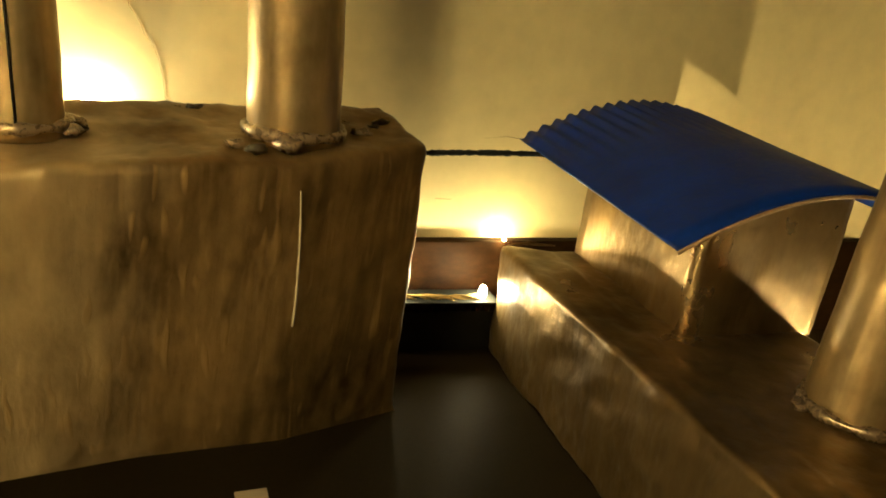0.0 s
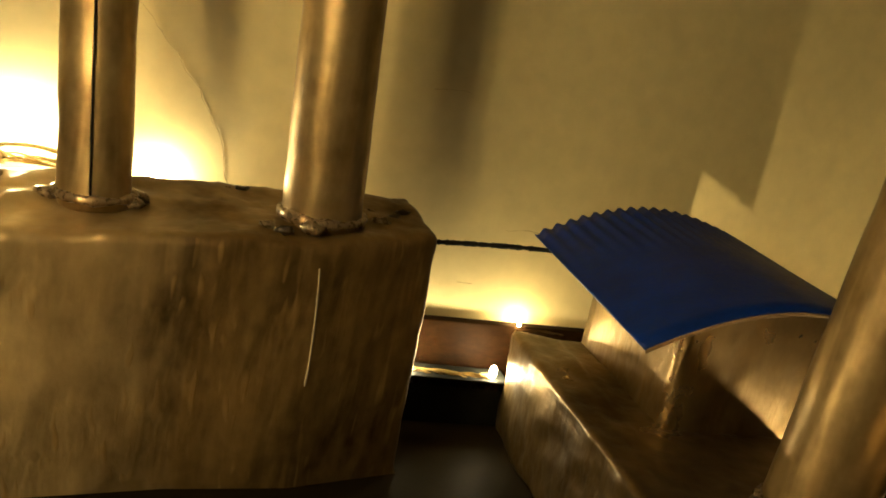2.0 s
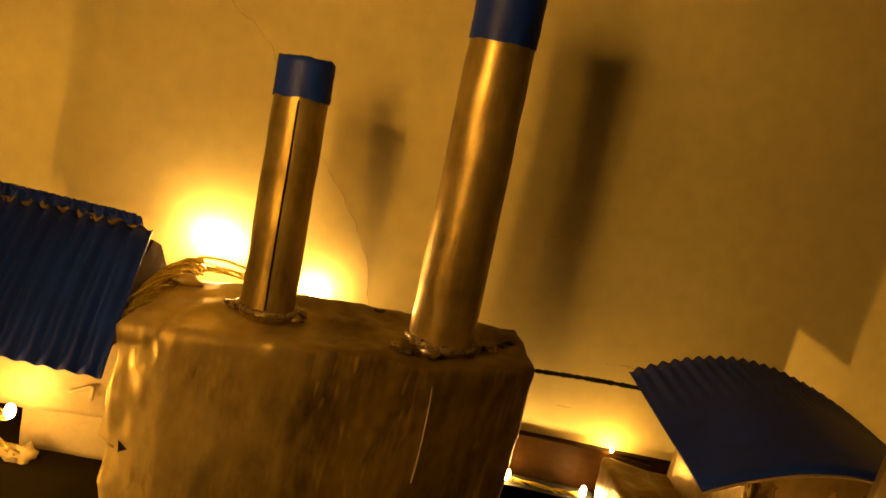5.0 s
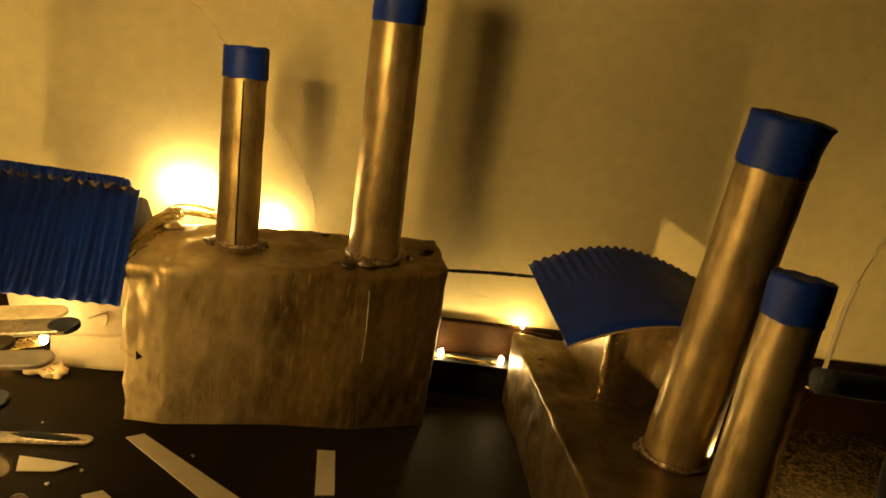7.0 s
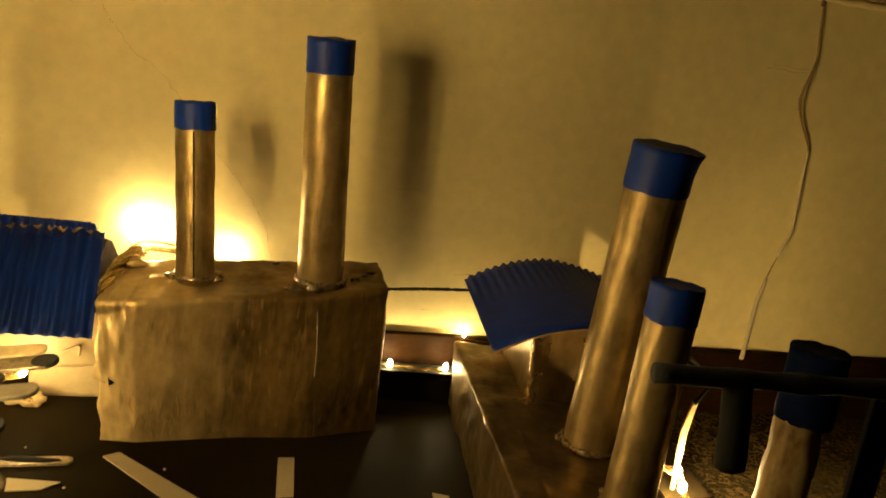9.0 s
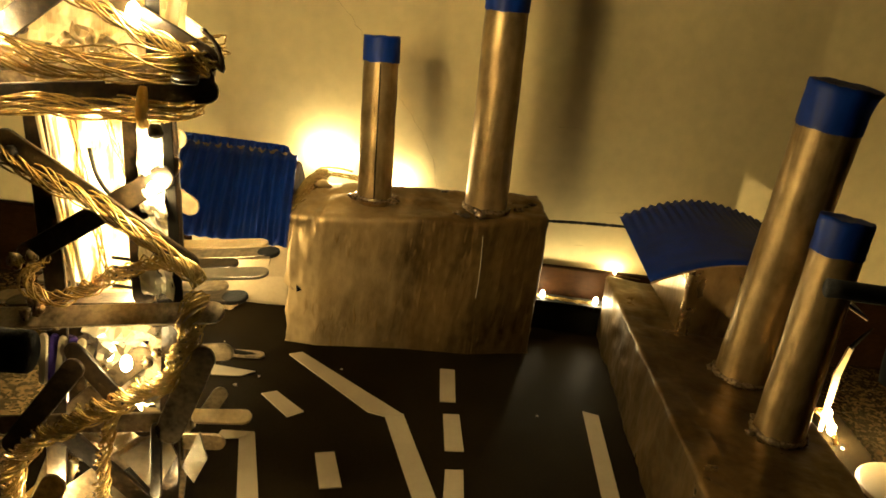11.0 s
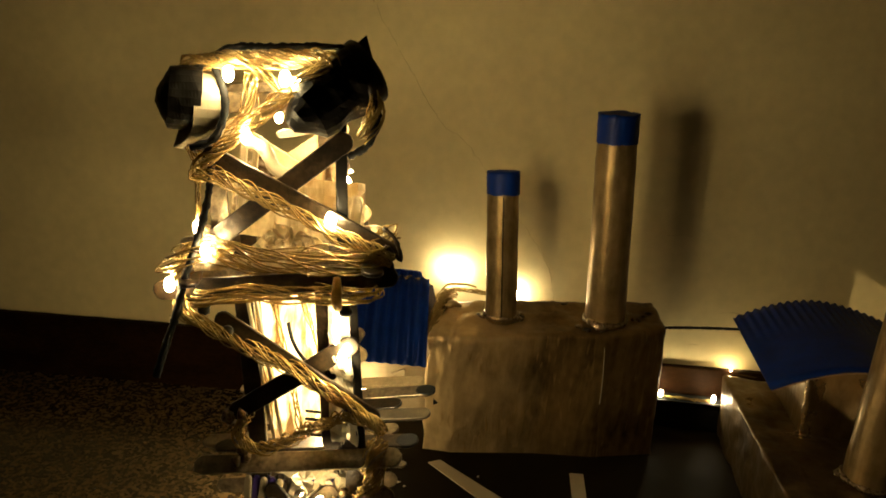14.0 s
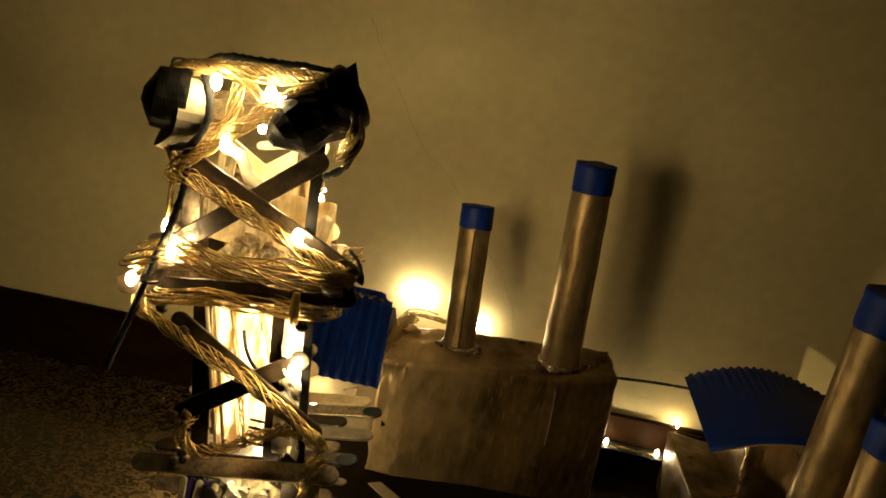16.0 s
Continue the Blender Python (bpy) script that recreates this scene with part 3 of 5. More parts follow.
tube(bm, smooth_path([(0.1385, 0.0024, 0.105), (0.1394, 0.0045, 0.095), (0.1404, 0.0080, 0.078), (0.1408, 0.0108, 0.062), (0.1406, 0.0125, 0.052)], 0.003), [0.00022 + 0.0006 * abs(noise.noise(V(k * 0.7, 0, 7))) + 0.0002 * math.sin(0.17 * k) for k in range(19)], 8)
under(part("paper_seam", bm, STRIP, None, "raised pale seam of the wrapping"), plant)
bm = bmesh.new()
for p in ((0.0085, -0.0125, 0.054), (0.0125, -0.0112, 0.050), (0.0088, -0.0115, 0.048)):
    bm.verts.new(p)
bm.faces.new(bm.verts[:])
shell(bm, 0.0008)
under(part("tear", bm, BLACK, None, "small dark tear in the paper", smooth=False), plant)
bm = blob((0.014, -0.0112, 0.060), 0.016, 3, (0.9, 0.09, 0.75), 0.4)
under(part("paper_flap", bm, SILVER, None, "creased raised flap of paper"), plant)


under(part("paper_fold", blob((0.014, 0.024, 0.1215), 0.006, 63, (1.2, 0.8, 0.5), 0.8), SILVER, None, "creased fold of wrapping"), plant)


def paint_cap(base, top, r, cap_h, flare=0.0):
    """A painted paper band round the head of a tube: uneven lower edge, dented rim, sunken top."""
    d = (top - base).normalized()
    s = (V(1, 0, 0) - d * d.x).normalized()
    w = d.cross(s)
    bm = bmesh.new()
    n, m = 48, 7
    rings = []
    for j in range(m + 3):
        ring = []
        for i in range(n):
            a = 2 * math.pi * i / n
            q = s * math.cos(a) + w * math.sin(a)
            k = min(j, m) / m
            low = 0.0011 * noise.noise(q * 1.7 + base * 40) + 0.0005 * noise.noise(q * 6 + base * 40)
            high = 0.0009 * noise.noise(q * 1.9 + base * 70) + 0.0004 * noise.noise(q * 8 + base * 20)
            lip = max(0.0, math.cos(a + 0.5)) ** 6 * flare
            z = -cap_h + low + (cap_h + high - low - lip * 0.4) * k
            rr = r + 0.0007 + 0.0004 * noise.noise(q * 3 + V(0, 0, 5 * k) + base * 30) + lip * k ** 4
            if j > m:
                rr, z = rr * (0.90 if j == m + 1 else 0.5), z - (0.0004 if j == m + 1 else 0.0012)
            ring.append(bm.verts.new(top + q * rr + d * z))
        rings.append(ring)
    for x, y in zip(rings, rings[1:]):
        for i in range(n):
            bm.faces.new((x[i], x[(i + 1) % n], y[(i + 1) % n], y[i]))
    bm.faces.new(rings[-1])
    return bm


def chimney(parent, base, top, r0, r1, cap_h, seam, name="chimney", flare=0.0):
    base, top = Vector(base), Vector(top)
    d = (top - base).normalized()
    ch = under(part(name, cylinder(bmesh.new(), base - d * 0.004, top - d * 0.002, r0, r1, 40, 30, 0.0005, 5), TUBE), parent)
    under(part("cap_band", paint_cap(base, top, r1, cap_h, flare), BLUE, None, "blue painted rim with an uneven edge"), ch)
    if seam is not None:
        a = math.radians(seam)
        bm = bmesh.new()
        q = V(math.cos(a), math.sin(a), 0)
        s = V(-math.sin(a), math.cos(a), 0) * 0.0004
        rows = [base.lerp(top - d * cap_h, k / 8) for k in range(9)]
        vs = [(bm.verts.new(p + q * (r0 + (r1 - r0) * k / 8 + 0.0006) - s), bm.verts.new(p + q * (r0 + (r1 - r0) * k / 8 + 0.0006) + s)) for k, p in enumerate(rows)]
        for x, y in zip(vs, vs[1:]):
            bm.faces.new((x[0], x[1], y[1], y[0]))
        shell(bm, 0.0004)
        under(part("seam", bm, BLACK, None, "dark overlap of the rolled sheet"), ch)
    rnd = random.Random(int(base.x * 1000))
    bm = bmesh.new()
    n, m = 40, 8
    rings = []
    for i in range(n):
        a = 2 * math.pi * i / n
        q = V(math.cos(a), math.sin(a), 0)
        w = 0.0017 * (1 + 0.9 * noise.noise(q * 2.2 + V(base.x * 90, 0, 0)) + 0.6 * noise.noise(q * 7 + V(0, base.x * 90, 0)))
        rings.append([bm.verts.new(base + q * (r0 + 0.0003 + 1.05 * w * math.cos(2 * math.pi * k / m)) + V(0, 0, 0.0012 + 1.1 * w * math.sin(2 * math.pi * k / m))) for k in range(m)])
    for i in range(n):
        for k in range(m):
            bm.faces.new((rings[i][k], rings[(i + 1) % n][k], rings[(i + 1) % n][(k + 1) % m], rings[i][(k + 1) % m]))
    under(part("glue_ring", bm, GLUE, None, "lumpy ring of painted glue"), ch)
    for k in range(4):
        a = rnd.uniform(0, 6.28)
        p = base + V(math.cos(a), math.sin(a), 0) * (r0 + rnd.uniform(0.0008, 0.0032))
        under(part("glue_blob", blob(p, rnd.uniform(0.0020, 0.0042), k + base.x * 50, (1.1, 0.9, 0.6), 0.9), GLUE), ch)
    return ch


chimney(plant, (0.0560, 0.014, 0.119), (0.0493, 0.023, 0.2338), 0.0125, 0.0123, 0.0178, -85)
chimney(plant, (0.1385, 0.027, 0.119), (0.1318, 0.024, 0.2835), 0.0160, 0.0148, 0.022, None)
# crumbs of dried glue and paint on the roof
rnd = random.Random(12)
for k, (x, y) in enumerate(((0.118, 0.010), (0.124, 0.005), (0.164, 0.034), (0.170, 0.042), (0.160, 0.046), (0.175, 0.050), (0.100, 0.050), (0.106, 0.052), (0.152, 0.050), (0.070, 0.018))):
    under(part("paint_crumb", blob((x, y, 0.1175 + 0.05 * y), rnd.uniform(0.0012, 0.0028), k * 7, (1.6, 0.8, 0.7), 0.9), STICKD if k % 2 else GLUE), plant)

# ---- platform with its building and chimneys ----
plat = thing("platform", (0.30, -0.06, 0), "low carton platform wrapped in silver-painted paper", "platform")
c = [(0.252, -0.222, 0), (0.345, -0.225, 0), (0.348, 0.082, 0), (0.254, 0.092, 0),
     (0.257, -0.218, 0.056), (0.345, -0.222, 0.057), (0.347, 0.080, 0.056), (0.252, 0.090, 0.056)]
bm = hull(c, 62, 5, 0.0012, 32, 9)
for q in bm.verts:
    p = q.co
    slant = V(p.x, p.y * 0.8 + p.z * 0.6, p.z * 0.5 - p.y * 0.25)
    k = 1.0 if p.x < 0.275 else 0.35
    q.co += q.normal * k * (0.0016 * (crumple(slant, 30, 5.5) - 0.4) + 0.0007 * (crumple(slant, 75, 2.2) - 0.4))
under(part("carton", bm, SMOOTH), plat)
chimney(plat, (0.3180, -0.070, 0.057), (0.3245, -0.079, 0.251), 0.0180, 0.0182, 0.026, None, flare=0.0035)
chimney(plat, (0.3165, -0.141, 0.057), (0.3230, -0.132, 0.186), 0.0142, 0.0135, 0.020, None)

for k, pts in enumerate(([(0.2570, -0.010, 0.0565), (0.2545, -0.0085, 0.049), (0.2530, -0.006, 0.034), (0.2525, -0.005, 0.021)], [(0.2545, 0.088, 0.0575), (0.262, 0.0895, 0.0580), (0.280, 0.0880, 0.0575)],
                         [(0.2568, -0.016, 0.0562), (0.2548, -0.0155, 0.050), (0.2535, -0.012, 0.040)])):
    bm = bmesh.new()
    path = smooth_path(pts, 0.002)
    tube(bm, path, [0.0005 * (0.3 + math.sin(math.pi * (i + 0.5) / len(path))) * (1 + 0.5 * noise.noise(p * 260)) for i, p in enumerate(path)], 7)
    under(part("paper_fold", bm, SMOOTH, None, "pinched fold of painted paper"), plat)
shed = thing("shed", (0.32, 0.03, 0.056), "silver-painted card shed under a blue corrugated barrel roof", "model building")
def barrel(u, v):
    """The arched roof sheet: low at the left eave, highest at two fifths, lowest at the right eave."""
    u *= 0.935
    x = 0.2525 + 0.156 * u
    y = 0.089 - (0.132 + 0.006 * u) * v
    if u < 0.42:
        z = 0.1075 + 0.0235 * math.sin(math.pi / 2 * (0.03 + 0.97 * u / 0.42)) ** 0.9
    else:
        z = 0.1310 - 0.031 * ((u - 0.42) / 0.58) ** 1.7
    return x, y, z - 0.006 * v


under(part("roof", corrugated(barrel, 156, 14, 0.0012, 23.4, 0.0010, 0.0, 1, lambda v: max(0.0, 1 - 2.2 * v)), BLUE, None, "blue painted corrugated card roof"), shed)

bm = bmesh.new()
tube(bm, [V(*barrel(k / 40, 1.0)) + V(0, -0.0001, -0.0005) for k in range(41)], 0.0007, 8)
under(part("cut_edge", bm, CARD, None, "thin brown cut edge of the card"), shed)
SF = [0.289, 0.305, 0.320, 0.336, 0.352]
SB = [0.289, 0.309, 0.329, 0.349, 0.369]
under(part("wall_box", loft([((x, -0.010, 0.0552), (x, -0.012, barrel((x - 0.2525) / 0.14586, 0.77)[2] - 0.0022)) for x in SF],
                            [((x, 0.084, 0.0552), (x, 0.083, barrel((x - 0.2525) / 0.14586, 0.05)[2] - 0.0022)) for x in SB], 6, 10, 12, 0, 0.0007, 40, 4), SMOOTH), shed)

# ---- the house with the tent roof ----
house = thing("tent_house", (-0.04, 0.02, 0), "small silver card house under a blue corrugated pitched roof", "model building")
c = [(-0.085, 0.046, 0.028), (-0.006, 0.048, 0.031), (-0.006, 0.074, 0.031), (-0.085, 0.072, 0.028),
     (-0.085, 0.022, 0.112), (-0.010, 0.022, 0.112), (-0.010, 0.058, 0.108), (-0.085, 0.058, 0.108)]
under(part("wall_box", hull(c, 18, 1, 0.0018, 42, 6), PALE), house)
c = [(-0.066, 0.060, 0), (-0.008, 0.064, 0), (-0.008, 0.080, 0), (-0.066, 0.078, 0),
     (-0.066, 0.056, 0.034), (-0.008, 0.058, 0.035), (-0.008, 0.076, 0.035), (-0.066, 0.074, 0.034)]
under(part("plinth", hull(c, 8, 1, 0.0006, 45, 6), PALE, None, "pale card plinth"), house)
bm = bmesh.new()
tube(bm, smooth_path([(-0.036, 0.0405, 0.046), (-0.030, 0.040, 0.049), (-0.024, 0.0385, 0.052), (-0.025, 0.0405, 0.044)], 0.002), 0.0011, 6)
under(part("paper_crease", bm, PALE, None, "raised crease in the pale paper"), house)


def slope_front(u, v):
    return -0.0885 + 0.0845 * u + 0.0065 * v + 0.0025 * u * v, 0.0225 - 0.0600 * v, 0.1400 - 0.0500 * v + 0.004 * math.sin(math.pi * v) + 0.001 * u


def slope_back(u, v):
    return -0.0915 + 0.0805 * u, 0.0255 + 0.036 * v, 0.1460 - 0.037 * v - 0.001 * u


under(part("roof_front", corrugated(slope_front, 110, 8, 0.0014, 10.5, 0.0012, 0.0006, 4), BLUE, None, "blue painted corrugated card slope"), house)
under(part("roof_back", corrugated(slope_back, 110, 6, 0.0012, 10.5, 0.0012, 0.004, 5), BLUE, None, "blue painted corrugated card slope"), house)
bm = bmesh.new()
ring = []
for y, z in ((-0.030, 0.093), (-0.014, 0.109), (0.004, 0.1245), (0.022, 0.1370), (0.034, 0.1325), (0.046, 0.1215), (0.056, 0.110), (0.050, 0.100), (0.020, 0.096)):
    ring.append(bm.verts.new((-0.0025 + 0.0015 * noise.noise(V(y * 60, z * 60, 1)), y, z)))
f = bm.faces.new(ring)
r = bmesh.ops.extrude_face_region(bm, geom=[f])
for g in r["geom"]:
    if isinstance(g, bmesh.types.BMVert):
        g.co.x -= 0.0030
bmesh.ops.recalc_face_normals(bm, faces=bm.faces[:])
under(part("gable", bm, KRAFT, None, "bare dark cardboard gable", smooth=False), house)


def torn(u, v):
    return -0.0850 + 0.0765 * u, 0.0213 + 0.0006 * v, 0.1385 + 0.0028 * v + 0.001 * u


def band(u, v):
    return -0.0895 + 0.0755 * u, 0.0235 + 0.0025 * v, 0.1380 + 0.0085 * v


under(part("ridge_band", corrugated(band, 120, 4, 0.0017, 11.5, 0.0010, 0.03, 3), BLUE, None, "blue fluted ridge of the rear slope"), house)
under(part("torn_edge", corrugated(torn, 60, 4, 0.0006, 11.5, 0.0006, 0.60, 8), CARD, None, "bare torn cardboard along the ridge", smooth=False), house)
rnd = random.Random(8)
for k in range(6):
    under(part("torn_scrap", blob((-0.072 + 0.0120 * k + rnd.uniform(-0.003, 0.003), 0.0205, 0.1402 + 0.0002 * k), rnd.uniform(0.0010, 0.0018), k, (1.6, 0.4, 0.7), 0.9), CARD, None, "bare torn cardboard"), house)

# power line between the two buildings
bm = bmesh.new()
fuzzy(bm, [(0.184, 0.050, 0.1085), (0.225, 0.062, 0.1080), (0.270, 0.070, 0.1075)], 0.0012, 3)
part("power_line", bm, YARN, None, "black yarn strung between the two model buildings", "yarn")

# ---- the lattice tower of wooden sticks ----
FY, BY = -0.247, -0.188          # front and back faces
tower = thing("lattice_tower", (-0.03, -0.215, 0), "leaning lattice tower of silver-painted wooden sticks wrapped in lit cable", "tower")


def front(x0, z0, x1, z1, mat, dy=0.0, width=0.0095, label=""):
    return stick(tower, (x0, FY + dy, z0), (x1, FY + dy, z1), mat, (0, -1, 0), width, label=label)


def back(x0, z0, x1, z1, mat, dy=0.0):
    s = 0.3 * (BY - FY)
    return stick(tower, (x0 - s, BY + dy, z0), (x1 - s, BY + dy, z1), mat, (0, -1, 0))


# corner posts, leaning with the tower
for x0, x1 in ((-0.048, -0.057), (0.000, -0.008)):
    for y in (FY + 0.008, BY - 0.002):
        s = 0.3 * (y - FY)
        stick(tower, (x0 - s, y, 0.128), (x1 - s, y, 0.232), STICKD, (0, -1, 0))
stick(tower, (-0.0115, FY + 0.004, 0.134), (-0.0165, FY + 0.004, 0.222), STICKD, (0, -1, 0))
stick(tower, (-0.0075, FY + 0.002, 0.236), (-0.0095, FY + 0.002, 0.300), TAPE, (0.35, -1, 0), 0.0052)
stick(tower, (-0.068, FY + 0.010, 0.232), (-0.072, FY + 0.010, 0.285), STICK, (0, -1, 0))
for x in (-0.072, -0.012):
    stick(tower, (x - 0.018, BY, 0.232), (x - 0.020, BY, 0.305), STICKD, (0, -1, 0))
for x0, x1 in ((-0.052, -0.048), (0.001, 0.002)):
    for y in (FY + 0.006, BY):
        s = 0.3 * (y - FY)
        stick(tower, (x0 - s, y, 0.012), (x1 - s, y, 0.128), STICKD, (0, -1, 0))
stick(tower, (0.0040, FY + 0.002, 0.134), (-0.0030, FY + 0.002, 0.221), TAPE, (0.5, -1, 0), 0.0042, label="narrow black stick")
# upper cross
front(-0.071, 0.280, 0.019, 0.239, STICKD, -0.003)
front(-0.004, 0.291, -0.071, 0.236, STICKD, -0.001)
back(-0.070, 0.285, 0.010, 0.240, STICKB)
back(-0.004, 0.288, -0.070, 0.240, STICKB, 0.003)
# top ring
front(-0.074, 0.300, 0.004, 0.306, STICK, 0.010)
back(-0.074, 0.300, 0.004, 0.306, STICK)
for x in (-0.070, 0.000):
    stick(tower, (x, FY, 0.304), (x - 0.020, BY + 0.01, 0.304), STICK, (0, 0, 1))
# broad collar of sticks
front(-0.0965, 0.2125, 0.020, 0.2305, STICKD, -0.005, label="dark stick with rounded ends")
front(-0.084, 0.222, 0.016, 0.2365, STICK, 0.003)
back(-0.096, 0.216, 0.018, 0.233, STICK)
for x, z in ((-0.079, 0.2215), (0.006, 0.2345)):
    stick(tower, (x + 0.006, FY - 0.020, z), (x - 0.028, BY + 0.030, z), STICKD, (0, 0, 1))
# middle cross
front(-0.067, 0.2025, 0.013, 0.1565, STICKD, -0.003)
front(-0.062, 0.1495, 0.001, 0.1955, STICKD, 0.000)
front(0.002, 0.200, -0.016, 0.170, STICKB, 0.004, 0.006)
back(-0.065, 0.202, 0.010, 0.160, STICKB)
back(-0.060, 0.152, 0.002, 0.196, STICKB, 0.003)
# stick deck, side by side
for k, (y, xa, xb, m) in enumerate(((FY - 0.004, -0.080, 0.025, STICK), (FY + 0.012, -0.077, 0.030, STICKD), (-0.222, -0.086, 0.018, STICK), (-0.206, -0.078, 0.032, GREYCARD),
                                    (-0.192, -0.090, 0.014, STICKD), (-0.177, -0.086, 0.030, STICK), (-0.163, -0.092, 0.021, STICKB))):
    za = 0.1215 + 0.019 * (xa + 0.079) / 0.108
    zb = 0.1215 + 0.019 * (xb + 0.079) / 0.108
    tilt = (0.05 * (k % 3 - 1), -0.9 if k == 0 else -0.15, 1)
    sway = 0.004 * math.sin(2.3 * k)
    stick(tower, (xa, y + sway, za), (xb, y, zb), m, tilt, 0.0098)
# black painted ends of the deck sticks
for k, (y, xb) in enumerate(((FY + 0.012, 0.030), (-0.177, 0.030))):
    zb = 0.1215 + 0.019 * (xb + 0.079) / 0.108
    under(part("painted_end", stick_mesh(bmesh.new(), (xb - 0.011, y, zb - 0.0019), (xb + 0.0003, y, zb), (0.05 * (k % 3 - 1), -0.15, 1), 0.0100, 0.0022), YARN, None, "black painted stick end", smooth=False), tower)
for x in (-0.050, -0.002):
    z = 0.1165 + 0.019 * (x + 0.079) / 0.108
    stick(tower, (x, -0.252, z), (x - 0.028, -0.150, z), STICKD, (0, 0, 1))
# lower braces
front(-0.077, 0.069, 0.012, 0.0847, STICK, -0.002)
stick(tower, (-0.075, -0.1500, 0.0150), (0.0149, -0.1523, 0.0281), STICKB, (0, -0.5, 1), 0.0095, label="bare wooden stick")
stick(tower, (-0.0230, -0.1200, 0.0020), (-0.0140, -0.1080, 0.0180), STICK, (0.3, -1, 0.3), 0.0095)
back(-0.078, 0.069, 0.030, 0.088, STICK)
front(0.0185, 0.124, 0.0015, 0.075, STICK, -0.006, 0.012, "broad grey stick")
front(-0.070, 0.058, -0.036, 0.108, STICKD, -0.004)
front(-0.044, 0.112, -0.008, 0.072, STICKD, 0.002)
front(-0.010, 0.112, -0.046, 0.074, STICK, 0.006)
front(-0.061, 0.018, -0.047, 0.048, STICK, -0.004, 0.012)
front(-0.050, 0.070, -0.003, 0.030, STICKD, 0.002)
front(-0.004, 0.072, -0.052, 0.026, STICK, 0.005)
back(-0.050, 0.110, 0.000, 0.072, STICK)
back(-0.005, 0.110, -0.050, 0.030, STICK, 0.003)
front(-0.002, 0.084, -0.002, 0.045, STICKD, -0.006, 0.005)
# foot ring
front(-0.080, 0.0205, 0.029, 0.0345, STICK, -0.006)
front(-0.074, 0.0265, 0.026, 0.0395, STICK, -0.003)
back(-0.078, 0.021, 0.028, 0.034, STICK)
for x in (-0.058, 0.006):
    stick(tower, (x, -0.262, 0.0185), (x - 0.028, -0.160, 0.0185), STICK, (0, 0, 1))
# glowing core of crumpled clear sheet
bm = bmesh.new()
n_u, n_v = 30, 16
rows = []
for j in range(n_v + 1):
    ring = []
    for i in range(n_u):
        a = 2 * math.pi * i / n_u
        t = j / n_v
        cx = -0.033 - 0.010 * t
        r = 0.0195 + 0.0035 * noise.noise(V(math.cos(a) * 3, math.sin(a) * 3, t * 7)) + 0.002 * noise.noise(V(math.cos(a) * 11, math.sin(a) * 11, t * 16))
        ring.append(bm.verts.new((cx + r * math.cos(a), -0.217 + r * math.sin(a), 0.136 + 0.082 * t)))
    rows.append(ring)
for a, b in zip(rows, rows[1:]):
    for i in range(n_u):
        bm.faces.new((a[i], a[(i + 1) % n_u], b[(i + 1) % n_u], b[i]))
under(part("clear_core", bm, SHEET, None, "crumpled clear plastic sleeve glowing from the lights inside", smooth=False), tower)
# pale strips and a bent dark wire in front of the core
for dx in (0.0, 0.0042):
    stick(tower, (-0.0415 + dx, FY + 0.005, 0.136), (-0.0555 + dx, FY + 0.005, 0.215), WHITE, (0, -1, 0), 0.0017)
bm = bmesh.new()
tube(bm, smooth_path([(-0.0345, -0.2415, 0.199), (-0.0320, -0.242, 0.190), (-0.0280, -0.242, 0.183), (-0.0235, -0.2415, 0.179)], 0.002), 0.0010, 7)
under(part("dark_wire", bm, TAPE, None, "short bent dark wire"), tower)
bm = bmesh.new()
for k in range(4):
    slab(bm, (-0.0255, -0.2425, 0.1405 + 0.0042 * k), (-0.0165, -0.2418, 0.1418 + 0.0042 * k))
under(part("plug_ribs", bm, TAPE, None, "dark ribs of a clear plastic part"), tower)
# scraps of wrapper and foil in the lower part
rnd = random.Random(21)


def scrap(c, size, mat, seed, name="foil_scrap", label=""):
    bm = bmesh.new()
    q = random.Random(seed)
    nx, ny = 6, 5
    ux = V(q.gauss(0, 1), q.gauss(0, 0.3), q.gauss(0, 1)).normalized()
    uy = ux.cross(V(0, 1, 0.2)).normalized()
    nz = ux.cross(uy)
    g = [[bm.verts.new(Vector(c) + ux * size * (i / nx - 0.5) + uy * size * 0.7 * (j / ny - 0.5) + nz * size * 0.35 * noise.noise(V(i * 0.6 + seed, j * 0.6, seed))) for j in range(ny + 1)] for i in range(nx + 1)]
    for i in range(nx):
        for j in range(ny):
            bm.faces.new((g[i][j], g[i + 1][j], g[i + 1][j + 1], g[i][j + 1]))
    shell(bm, 0.0002)
    return under(part(name, bm, mat, None, label, smooth=False), tower)


for k in range(16):
    x, z = rnd.uniform(-0.046, -0.004), rnd.uniform(0.035, 0.120)
    scrap((x, rnd.uniform(-0.238, -0.205), z), rnd.uniform(0.012, 0.022), (FOIL, GREYCARD, WHITE, GREYCARD)[k % 4], k, "foil_scrap" if k % 4 == 0 else "paper_scrap", "creased shiny foil scrap" if k % 4 == 0 else "creased pale paper scrap")
for k, (x, z) in enumerate(((-0.012, 0.112), (-0.016, 0.104), (-0.006, 0.108), (-0.030, 0.118), (-0.020, 0.120), (-0.022, 0.060), (-0.034, 0.052), (-0.010, 0.056))):
    scrap((x, -0.238, z), 0.019, (WHITE, FOIL)[k % 2], 200 + k, "paper_scrap", "creased pale paper scrap")
for k, (x, z) in enumerate(((-0.046, 0.108), (-0.018, 0.113), (-0.048, 0.092))):
    scrap((x, -0.236, z), 0.011, PURPLE, 60 + k, "wrapper_scrap", "creased purple wrapper scrap")
